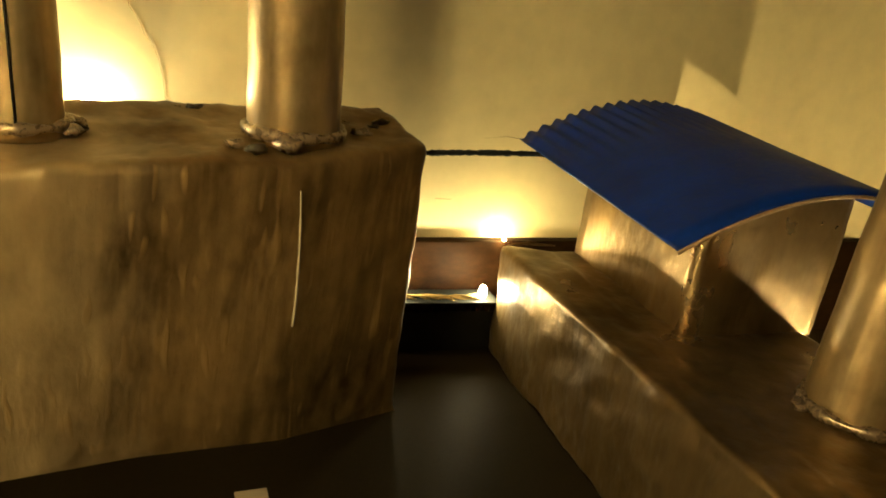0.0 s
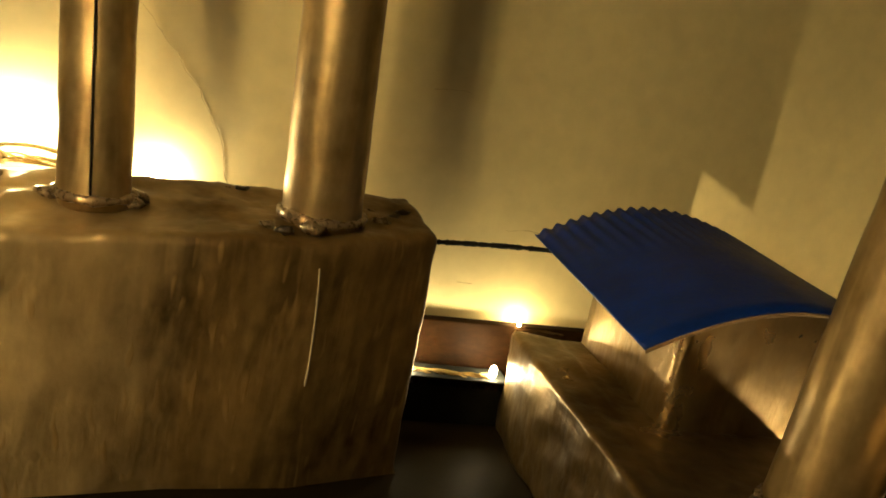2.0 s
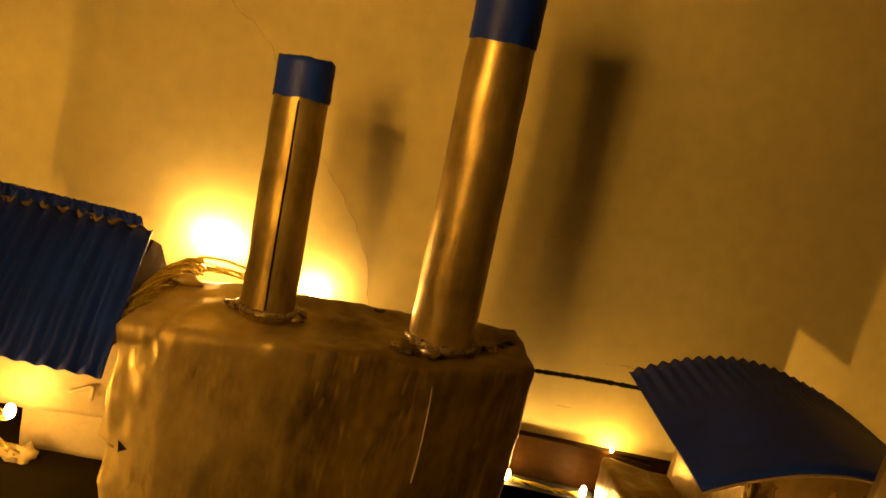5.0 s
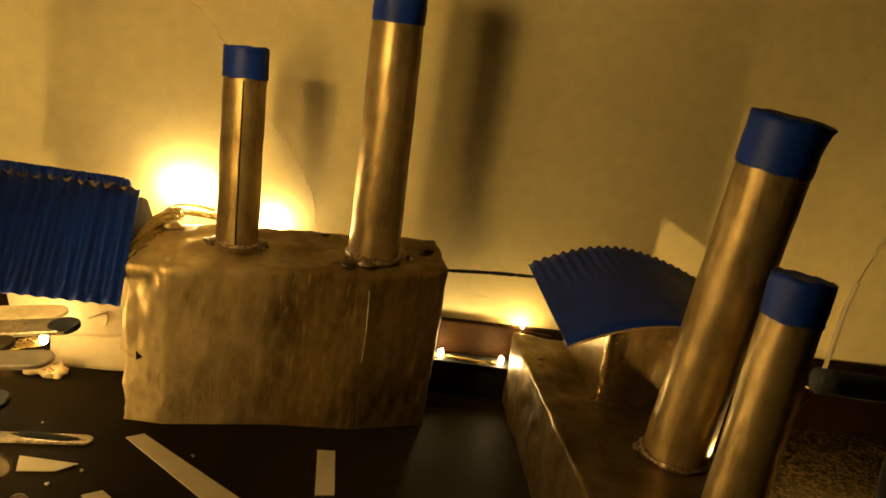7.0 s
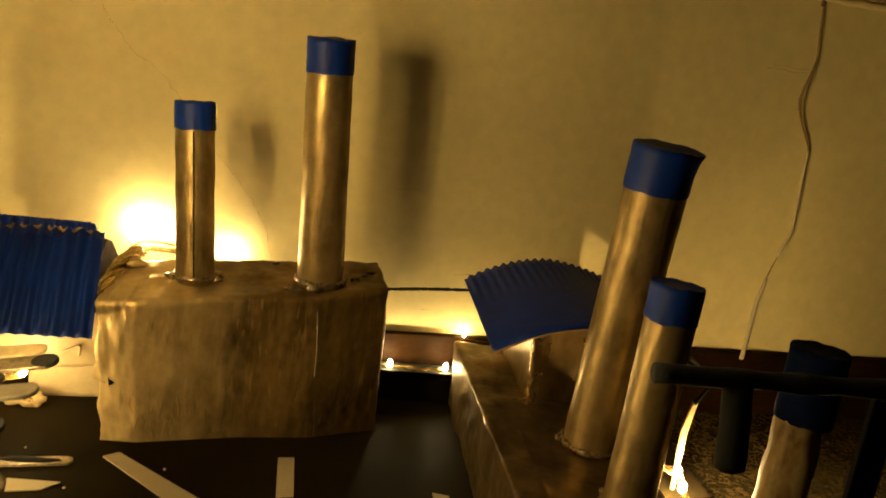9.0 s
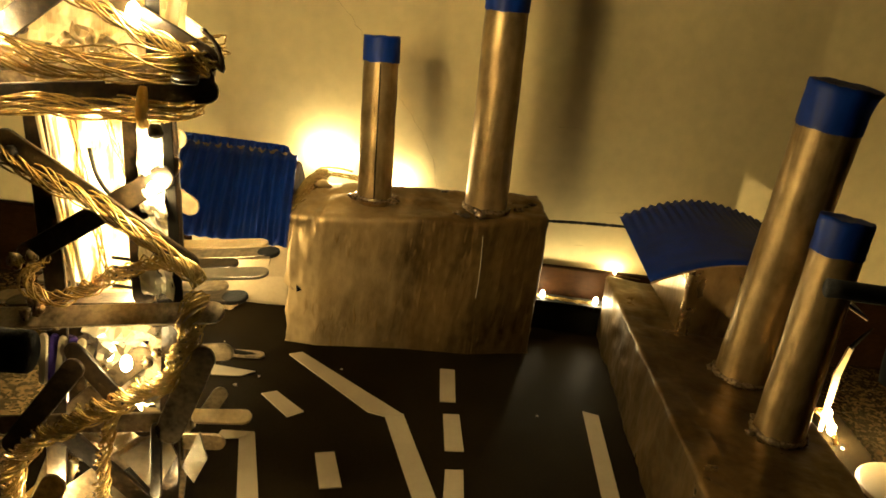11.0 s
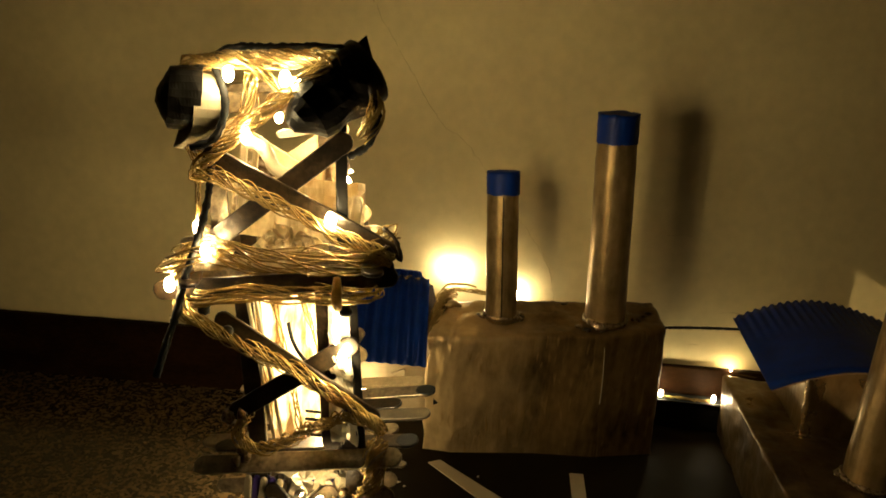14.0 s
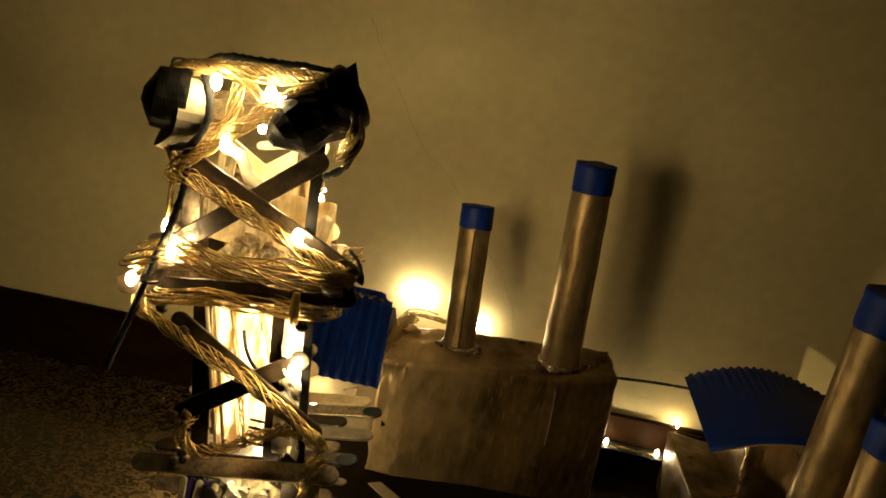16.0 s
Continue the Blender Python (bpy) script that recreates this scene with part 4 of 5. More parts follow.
for k in range(6):
    scrap((rnd.uniform(-0.060, 0.000), -0.235, rnd.uniform(0.226, 0.240)), 0.014, FILM, 90 + k, "foil_scrap", "creased shiny foil scrap")
for k, (x, z) in enumerate(((-0.056, 0.262), (-0.036, 0.252), (-0.024, 0.270), (-0.048, 0.246), (-0.062, 0.250))):
    scrap((x, -0.214, z), 0.022, SHEET, 120 + k, "plastic_scrap", "clear plastic scrap")
for k in range(9):
    scrap((-0.0085 + rnd.uniform(-0.002, 0.002), -0.242, 0.150 + 0.0072 * k), rnd.uniform(0.007, 0.011), FOIL if k % 3 else SHEET, 150 + k, "foil_scrap", "creased shiny foil scrap")
# crumpled foil strip down the front of the core
bm = bmesh.new()
g = []
for i in range(9):
    row = []
    for j in range(29):
        z = 0.140 + 0.076 * j / 28
        w = 0.0135 - 0.05 * (z - 0.140)
        x = 0.0025 - 0.09 * (z - 0.140) - w * i / 8
        row.append(bm.verts.new((x + 0.0015 * noise.noise(V(i, z * 120, 1)), FY + 0.001 + 0.0050 * noise.noise(V(x * 130, z * 90, 5)) + 0.002 * noise.noise(V(x * 400, z * 260, 2)), z)))
    g.append(row)
for a, b in zip(g, g[1:]):
    for j in range(28):
        bm.faces.new((a[j], b[j], b[j + 1], a[j + 1]))
shell(bm, 0.0003)
under(part("foil_strip", bm, FOIL, None, "crumpled foil strip", smooth=False), tower)
# crumpled foil strip closing the glowing core's side, added to block its light
bm = bmesh.new()
g = []
for i in range(15):
    row = []
    for j in range(29):
        y, z = FY + 0.004 + 0.056 * i / 14, 0.138 + 0.082 * j / 28
        x = -0.0035 - 0.085 * (z - 0.138) - 0.3 * (y - FY) + 0.0025 * noise.noise(V(y * 90, z * 70, 3)) + 0.0015 * noise.noise(V(y * 260, z * 200, 9))
        row.append(bm.verts.new((x, y, z)))
    g.append(row)
for a, b in zip(g, g[1:]):
    for j in range(28):
        bm.faces.new((a[j], b[j], b[j + 1], a[j + 1]))
shell(bm, 0.0003)
under(part("foil_strip", bm, FOIL, None, "crumpled foil strip", smooth=False), tower)
# sticks side by side closing the core's far side, added to screen its light
for k in range(5):
    y = FY + 0.013 + 0.0098 * k
    stick(tower, (-0.051 - 0.3 * (y - FY), y, 0.132), (-0.059 - 0.3 * (y - FY), y, 0.220), STICKD, (-1, 0, 0))
# dark glued spots and screw heads
for x, z in ((-0.0715, 0.206), (-0.0035, 0.212), (-0.060, 0.196)):
    under(part("dark_bead", blob((x, FY - 0.006, z), 0.0032, x * 900, (1, 0.8, 1), 0.3), TAPE), tower)
for k in range(16):
    x, z = rnd.choice([(-0.058, 0.150), (0.010, 0.160), (-0.066, 0.200), (0.012, 0.240), (-0.068, 0.238), (-0.004, 0.118), (-0.052, 0.128), (0.004, 0.135)])
    under(part("glue_blob", blob((x + rnd.gauss(0, 0.004), FY - 0.002 + rnd.gauss(0, 0.002), z + rnd.gauss(0, 0.004)), rnd.uniform(0.002, 0.0035), k * 3, (1, 0.8, 1), 0.7), GLUE), tower)
# yellow foot with black patches
bm = hull([(-0.095, -0.312, 0), (0.018, -0.272, 0), (0.014, -0.215, 0), (-0.084, -0.200, 0), (-0.093, -0.310, 0.006), (0.016, -0.270, 0.006), (0.012, -0.217, 0.006), (-0.082, -0.202, 0.006)], 12, 1, 0.0008, 40, 2)
under(part("foot_plate", bm, YELLOW, None, "yellow card foot plate"), tower)
bm = bmesh.new()
g = [[bm.verts.new((-0.073 + 0.007 * i / 6 + 0.003 * (j / 6) ** 2, -0.250 + 0.036 * j / 6, 0.006 + 0.016 * (i / 6) ** 1.5)) for j in range(7)] for i in range(7)]
for a, b in zip(g, g[1:]):
    for j in range(6):
        bm.faces.new((a[j], b[j], b[j + 1], a[j + 1]))
shell(bm, 0.0006)
under(part("card_flap", bm, YELLOW, None, "curled yellow card flap"), tower)
for k, (x, y, s) in enumerate(((-0.043, -0.254, 0.020), (-0.030, -0.238, 0.016), (0.001, -0.252, 0.019), (-0.004, -0.266, 0.014), (-0.052, -0.272, 0.012))):
    under(part("black_patch", blob((x, y, 0.0066), s, 30 + k, (1.05, 0.75, 0.10), 0.5), BLACKPAPER), tower)

# the two black cups at the top, with pale rims and yarn
def cup(name, a, b, ra, rb, seed, folds):
    """A cup wrapped in black film, drawn into flat facets and creases."""
    bm = bmesh.new()
    path = [Vector(a).lerp(Vector(b), k / 14) for k in range(15)]
    tube(bm, path, [ra + (rb - ra) * (k / 14) ** 1.5 if k < 11 else rb * (1 - 0.12 * (k - 10) ** 1.35) for k in range(15)], 26)
    bm.normal_update()
    for v in bm.verts:
        v.co += v.normal * folds * (0.0030 * (crumple(v.co, 55, seed) - 0.5) + 0.0012 * noise.noise(v.co * 160 + V(0, seed, 0)))
    return under(part(name, bm, TAPE, None, "cup wrapped in creased black film", smooth=False), tower)


cup("cup", (-0.0735, -0.2450, 0.3020), (-0.0905, -0.2525, 0.3035), 0.0146, 0.0120, 3, 0.5)
bm = bmesh.new()
cylinder(bm, (-0.0655, -0.2400, 0.2978), (-0.0775, -0.2465, 0.2985), 0.0166, 0.0154, 26, 5, 0.0010, 8, True)
for v in bm.verts:
    k = max(0.0, -(v.co.z - 0.299) / 0.016) ** 4
    v.co += V(-0.007, -0.002, -0.002) * k
under(part("cup_rim", bm, WHITE, None, "pale paper rim with a pointed tip", smooth=False), tower)
cup("cup", (-0.0055, -0.240, 0.3150), (-0.0285, -0.254, 0.2945), 0.0145, 0.0110, 6, 0.8)
bm = bmesh.new()
cylinder(bm, (-0.0005, -0.236, 0.3185), (-0.0065, -0.241, 0.3140), 0.0150, 0.0145, 20, 3, 0.0012, 12, True)
under(part("cup_rim", bm, STICKD, None, "dark rim"), tower)
bm = bmesh.new()
for v in ((-0.008, -0.245, 0.326), (0.000, -0.240, 0.334), (0.004, -0.236, 0.318), (-0.004, -0.225, 0.322)):
    bm.verts.new(v)
bmesh.ops.convex_hull(bm, input=bm.verts[:])
under(part("paper_peak", bm, TAPE, None, "folded black peak", smooth=False), tower)
# yellow drip of hot glue over the collar, and strips of clear tape
bm = bmesh.new()
path = smooth_path([(-0.0068, -0.2570, 0.2290), (-0.0060, -0.2600, 0.2230), (-0.0058, -0.2600, 0.2175), (-0.0060, -0.2580, 0.2150)], 0.001)
tube(bm, path, [0.0016 + 0.0007 * math.sin(3.1 * i / len(path)) + 0.0004 * noise.noise(p * 300) for i, p in enumerate(path)], 12)
under(part("glue_drip", bm, DRIP, None, "yellow drip of hot glue"), tower)
for k, (x0, x1, z, h) in enumerate(((-0.073, -0.048, 0.2285, 0.0050), (-0.046, -0.021, 0.2295, 0.0060), (-0.020, 0.002, 0.2310, 0.0045))):
    bm = bmesh.new()
    g = [[bm.verts.new((x0 + (x1 - x0) * i / 10, FY - 0.0115 + 0.0012 * noise.noise(V(i * 0.5, j * 0.6, k * 3)), z + 0.0004 * i + h * (j / 4 - 0.5))) for j in range(5)] for i in range(11)]
    for a, b in zip(g, g[1:]):
        for j in range(4):
            bm.faces.new((a[j], b[j], b[j + 1], a[j + 1]))
    shell(bm, 0.0002)
    under(part("clear_tape", bm, FILM, None, "strip of clear tape", smooth=False), tower)
# pale hot glue running under the first cup, and a pale bar behind it
bm = bmesh.new()
path = smooth_path([(-0.0525, -0.246, 0.2860), (-0.0440, -0.246, 0.2825), (-0.0395, -0.246, 0.2745), (-0.0330, -0.246, 0.2710)], 0.001)
tube(bm, path, [0.0030 + 0.0009 * noise.noise(V(i * 0.3, 1, 0)) for i in range(len(path))], 12)
under(part("glue_run", bm, WHITE, None, "pale run of hot glue"), tower)
stick(tower, (-0.0430, -0.232, 0.2870), (-0.0270, -0.232, 0.2905), WHITE, (0, -1, 0), 0.0040, "pale_bar")
# clear strips standing in the upper bay
for x, w, z0, z1 in ((-0.0655, 0.0042, 0.246, 0.274), (-0.0585, 0.0034, 0.246, 0.284), (-0.0530, 0.0030, 0.250, 0.282), (-0.0040, 0.0050, 0.244, 0.262)):
    stick(tower, (x - 0.001, FY + 0.010, z0), (x + 0.001, FY + 0.012, z1), FILM, (0.15, -1, 0), w, "plastic_strip", "clear plastic strip")
bm = bmesh.new()
g = [[bm.verts.new((-0.066 + 0.064 * i / 16, -0.226 + 0.003 * noise.noise(V(i * 0.5, j * 0.4, 3)), 0.236 + 0.030 * j / 8)) for j in range(9)] for i in range(17)]
for a, b in zip(g, g[1:]):
    for j in range(8):
        bm.faces.new((a[j], b[j], b[j + 1], a[j + 1]))
shell(bm, 0.0003)
under(part("plastic_panel", bm, FILM, None, "creased clear plastic panel", smooth=False), tower)
# grey card panels and a striped wrapper in the lower bays
for k, pts in enumerate((((-0.022, 0.058), (-0.002, 0.075), (0.004, 0.062), (-0.006, 0.040)), ((-0.040, 0.035), (-0.020, 0.048), (-0.012, 0.040), (-0.022, 0.030)), ((-0.060, 0.022), (-0.048, 0.048), (-0.044, 0.046), (-0.052, 0.020)), ((0.004, 0.052), (0.012, 0.072), (0.016, 0.058), (0.010, 0.044)))):
    bm = bmesh.new()
    f = bm.faces.new([bm.verts.new((x, FY + 0.004 + 0.002 * k, z)) for x, z in pts])
    shell(bm, 0.0009)
    under(part("card_panel", bm, GREYCARD, None, "silver-painted card panel", smooth=False), tower)
for k in range(5):
    stick(tower, (-0.0560 + 0.0035 * k, FY + 0.003 + 0.001 * (k % 2), 0.0900 + 0.0010 * k), (-0.0545 + 0.0042 * k, FY + 0.003 + 0.001 * (k % 2), 0.1150), (WHITE, PURPLE)[k % 2], (0.2 * (k % 2) - 0.1, -1, 0), 0.0036, "wrapper_strip", "striped wrapper fold")

yarn = thing("tower_yarn", (-0.04, -0.24, 0.30), "black yarn wound over the cups and hanging from the tower", "yarn")
bm = bmesh.new()
fuzzy(bm, [(-0.079, -0.246, 0.313), (-0.068, -0.246, 0.319), (-0.059, -0.246, 0.3255), (-0.035, -0.244, 0.327), (-0.008, -0.243, 0.3275), (0.0025, -0.243, 0.318), (0.0065, -0.243, 0.302), (0.003, -0.243, 0.288), (-0.006, -0.243, 0.281)], 0.0017, 5)
under(part("yarn_top", bm, YARN), yarn)
bm = bmesh.new()
fuzzy(bm, [(-0.0660, -0.246, 0.3165), (-0.0600, -0.252, 0.3080), (-0.0585, -0.255, 0.2975), (-0.0630, -0.257, 0.2870), (-0.0730, -0.258, 0.2825)], 0.0017, 6)
under(part("yarn_loop", bm, YARN), yarn)
bm = bmesh.new()
fuzzy(bm, [(-0.067, -0.250, 0.276), (-0.0668, -0.256, 0.260), (-0.0690, -0.259, 0.2477), (-0.0743, -0.259, 0.2317), (-0.0786, -0.259, 0.2184), (-0.0820, -0.259, 0.2055), (-0.0868, -0.259, 0.192), (-0.0914, -0.259, 0.1788), (-0.0935, -0.259, 0.172)], 0.0018, 7)
under(part("yarn_tail", bm, YARN), yarn)
bm = bmesh.new()
fuzzy(bm, [(0.012, -0.250, 0.252), (0.018, -0.251, 0.247), (0.021, -0.252, 0.238), (0.014, -0.252, 0.244), (0.018, -0.252, 0.232)], 0.0010, 8)
under(part("ribbon_knot", bm, STICKD, None, "twisted brown ribbon"), yarn)

# ---- string lights on the tower ----
lights = thing("string_lights", (-0.03, -0.25, 0.15), "clear twisted cable with lit warm bulbs wound round the tower", "string lights")


def strand(pts, n=6, spread=0.0032, seed=0, wire=0.00042, parent=None, pitch=0.04):
    bm = bmesh.new()
    rope(bm, pts, int(n * 2.3), spread * 1.1, wire, pitch, seed)
    return under(part("cable", bm, CABLE), parent or lights)


F = FY - 0.008
strand([(-0.084, F + 0.03, 0.222), (-0.086, F, 0.226), (-0.066, F - 0.002, 0.2365), (-0.040, F - 0.002, 0.234), (-0.011, F - 0.002, 0.2365), (0.010, F, 0.240), (0.010, F + 0.03, 0.242)], 11, 0.0052, 1, pitch=0.14)
strand([(-0.078, F + 0.02, 0.210), (-0.074, F, 0.211), (-0.048, F, 0.217), (-0.020, F, 0.2195), (0.007, F, 0.222), (0.009, F + 0.02, 0.224)], 8, 0.0038, 2, pitch=0.14)
strand([(-0.012, F, 0.322), (-0.024, F, 0.314), (-0.044, F, 0.297), (-0.067, F, 0.277), (-0.073, F, 0.270), (-0.064, F, 0.2705), (-0.045, F, 0.2635), (-0.012, F - 0.001, 0.2505), (0.018, F, 0.2385)], 6, 0.0030, 3)
strand([(-0.083, F + 0.01, 0.312), (-0.075, F + 0.008, 0.318), (-0.050, F + 0.006, 0.3215), (-0.020, F + 0.006, 0.323), (-0.004, F + 0.004, 0.317)], 8, 0.0038, 4)
strand([(-0.052, F + 0.008, 0.321), (-0.040, F + 0.006, 0.314), (-0.030, F + 0.004, 0.308)], 5, 0.0026, 14)
strand([(-0.050, F + 0.010, 0.315), (-0.052, F + 0.010, 0.300), (-0.060, F + 0.012, 0.290), (-0.072, F + 0.010, 0.283)], 6, 0.0030, 15)
strand([(-0.088, F + 0.02, 0.211), (-0.080, F, 0.205), (-0.062, F + 0.001, 0.195), (-0.044, F + 0.001, 0.187), (-0.027, F + 0.001, 0.1805), (-0.003, F, 0.1675), (0.006, F, 0.161), (0.016, F, 0.156)], 7, 0.0030, 5)
strand([(0.016, F, 0.153), (0.006, F, 0.161), (-0.018, F, 0.1525), (-0.030, F, 0.144), (-0.045, F, 0.1375), (-0.054, F, 0.1425), (-0.055, F + 0.01, 0.150), (-0.050, F + 0.02, 0.158)], 6, 0.0030, 6, pitch=0.022)
strand([(0.012, F + 0.01, 0.143), (0.012, F, 0.133), (0.004, F - 0.002, 0.110), (-0.012, F - 0.002, 0.098), (-0.036, F - 0.002, 0.082), (-0.060, F, 0.063), (-0.067, F, 0.041), (-0.063, F, 0.023)], 10, 0.0046, 7, pitch=0.025)
strand([(-0.020, F, 0.090), (-0.025, F, 0.060), (-0.026, F, 0.036)], 6, 0.0030, 8, pitch=0.02)
strand([(-0.063, F, 0.023), (-0.052, F - 0.002, 0.026), (-0.027, F - 0.002, 0.031), (-0.008, F - 0.002, 0.039), (0.011, F, 0.045)], 6, 0.0028, 9, pitch=0.025)
strand([(0.000, F + 0.012, 0.290), (0.006, F + 0.010, 0.305), (-0.002, F + 0.008, 0.318)], 6, 0.0032, 11)
strand([(-0.070, F + 0.006, 0.275), (-0.078, F + 0.006, 0.284), (-0.070, F + 0.01, 0.292)], 6, 0.0030, 12)
strand([(-0.0715, F, 0.268), (-0.072, F, 0.258), (-0.0705, F, 0.247)], 3, 0.0014, 13)
for k in range(9):
    a = 2 * math.pi * (k + 0.4) / 9
    strand([(-0.042 + 0.020 * math.cos(a), -0.217 + 0.020 * math.sin(a), 0.218), (-0.038 + 0.0235 * math.cos(a + 0.3), -0.217 + 0.0235 * math.sin(a + 0.3), 0.185), (-0.034 + 0.0235 * math.cos(a + 0.5), -0.217 + 0.0235 * math.sin(a + 0.5), 0.140)], 2, 0.0014, 40 + k)


def bulb(p, r=0.0024, mat=None, parent=None, long=1.5):
    return under(part("bulb", ball(bmesh.new(), p, r, 1, 1, long), mat or BULB, None, "lit warm bulb"), parent or lights)


for p in ((-0.056, F - 0.001, 0.315), (-0.031, F - 0.001, 0.3145), (-0.049, F, 0.289), (-0.0095, F - 0.004, 0.2555), (-0.0705, F - 0.003, 0.247), (-0.0855, F - 0.003, 0.2185), (-0.067, F - 0.004, 0.2365)):
    bulb(p)
bulb((-0.013, F - 0.003, 0.114), 0.0024, BULB_DIM)
for p in ((-0.001, F - 0.003, 0.041), (0.007, F - 0.004, 0.031)):
    bulb(p, 0.0026, BULB_FOOT, None, 1.15)
for p in ((-0.051, -0.222, 0.204), (-0.037, -0.212, 0.206), (-0.033, -0.222, 0.184), (-0.043, -0.214, 0.168), (-0.031, -0.216, 0.150), (-0.012, -0.234, 0.206), (-0.012, -0.232, 0.190)):
    bulb(p, 0.0026, BULB_CORE)
# bulbs added inside the top, where none shows, to light the wall
for p in ((-0.016, -0.208, 0.262), (-0.026, -0.205, 0.292), (-0.056, -0.190, 0.246), (-0.034, -0.232, 0.310)):
    bulb(p, 0.0024, BULB_TOP)
for p in ((-0.020, -0.215, 0.096), (-0.030, -0.205, 0.058)):
    bulb(p, 0.0024, BULB_DIM)
bulb((-0.0050, F + 0.003, 0.189), 0.0019, BULB_TOP)
bulb((-0.0075, F + 0.004, 0.205), 0.0014)
bulb((-0.030, -0.236, 0.104), 0.0017, BULB_DIM)
# one more hidden bulb, added behind the top for the wall
bulb((-0.062, BY + 0.014, 0.288), 0.0022, BULB_TOP)
# bulb added out of sight behind a stick to brighten the granite
bulb((-0.0545, -0.2465, 0.034), 0.0022, BULB_CORE)

# ---- string lights lying behind and beside the buildings ----
trail = thing("string_lights", (0.1, 0.09, 0.0), "clear cable with lit warm bulbs lying behind the buildings", "string lights")
strand([(-0.02, 0.050, 0.098), (0.000, 0.072, 0.112), (0.010, 0.086, 0.1130), (0.030, 0.088, 0.112), (0.062, 0.092, 0.104), (0.10, 0.092, 0.06), (0.16, 0.096, 0.03), (0.20, 0.096, 0.0265), (0.25, 0.094, 0.0265)], 4, 0.0022, 21, parent=trail)
bm = bmesh.new()
rope(bm, [(0.006, 0.056, 0.120), (0.0095, 0.042, 0.1225), (0.0060, 0.020, 0.1195), (0.0020, 0.000, 0.1125)], 10, 0.0032, 0.0006, 0.03, 22)
under(part("cable", bm, CABLE), trail)
bm = bmesh.new()
rope(bm, [(0.0120, 0.050, 0.1215), (0.0085, 0.032, 0.1225), (0.0066, 0.015, 0.1200), (0.0046, 0.000, 0.1150), (0.0022, -0.012, 0.1085)], 26, 0.0052, 0.0006, 0.080, 31, 0.8)
under(part("wrapping", bm, CABLE, None, "twisted clear wrapping round the cable"), trail)
bm = bmesh.new()
tube(bm, smooth_path([(-0.0010, 0.082, 0.1125), (0.0030, 0.082, 0.1175), (0.0085, 0.082, 0.1195), (0.020, 0.082, 0.1200), (0.030, 0.082, 0.1185)], 0.001), 0.0009, 8)
under(part("cable_loop", bm, CABLE, None, "loop of clear cable"), trail)
for p in ((0.002, 0.1010, 0.126), (0.012, 0.1015, 0.124), (0.066, 0.1045, 0.108)):
    bulb(p, 0.0026, BULB_WALL, trail)
for p in ((0.2480, 0.0945, 0.0300), (0.202, 0.0965, 0.0290)):
    bulb(p, 0.0018, BULB_LOW, trail, 2.0)
bulb((0.2640, 0.1140, 0.0515), 0.0008, BULB_DOT, trail)
for p in ((-0.0580, 0.028, 0.035), (-0.090, 0.036, 0.013)):
    bulb(p, 0.0026, BULB_HOT, trail)
strand([(-0.105, 0.03, 0.004), (-0.085, 0.036, 0.012), (-0.070, 0.042, 0.008), (-0.058, 0.046, 0.005)], 6, 0.0034, 23, parent=trail)
strand([(-0.102, 0.046, 0.010), (-0.086, 0.036, 0.020), (-0.060, 0.029, 0.033)], 5, 0.0030, 24, parent=trail)
# unseen run of cable and bulbs added to light the carton's left end
strand([(-0.070, -0.190, 0.006), (-0.086, -0.150, 0.004), (-0.094, -0.085, 0.006), (-0.097, -0.030, 0.004), (-0.105, 0.03, 0.004)], 4, 0.0026, 26, parent=trail)
for p in ((-0.092, -0.088, 0.012), (-0.096, -0.070, 0.011)):
    bulb(p, 0.0024, BULB_FILL, trail)
for c, r, k, sq in (((-0.056, 0.046, 0.004), 0.006, 5, (1.1, 0.8, 0.9)), ((-0.070, 0.042, 0.0065), 0.0062, 15, (1.5, 0.8, 0.6)), ((-0.062, 0.044, 0.0030), 0.0045, 25, (1.3, 0.9, 0.8))):
    under(part("glue_lump", blob(c, r, k, sq, 1.1), STICKB, None, "crumpled yellow lump of glue"), trail)
side = thing("string_lights", (0.41, 0.0, 0.0), "clear cable with lit warm bulbs lying on the counter", "string lights")
strand([(0.372, 0.01, -0.006), (0.388, -0.012, 0.010), (0.398, -0.034, 0.019), (0.403, -0.042, 0.010), (0.411, -0.047, -0.006), (0.400, -0.090, -0.007)], 4, 0.0024, 25, parent=side)
for p in ((0.3992, -0.0370, 0.0205), (0.403, -0.0415, 0.011), (0.4115, -0.047, -0.004)):
    bulb(p, 0.0028, BULB_SIDE, side)

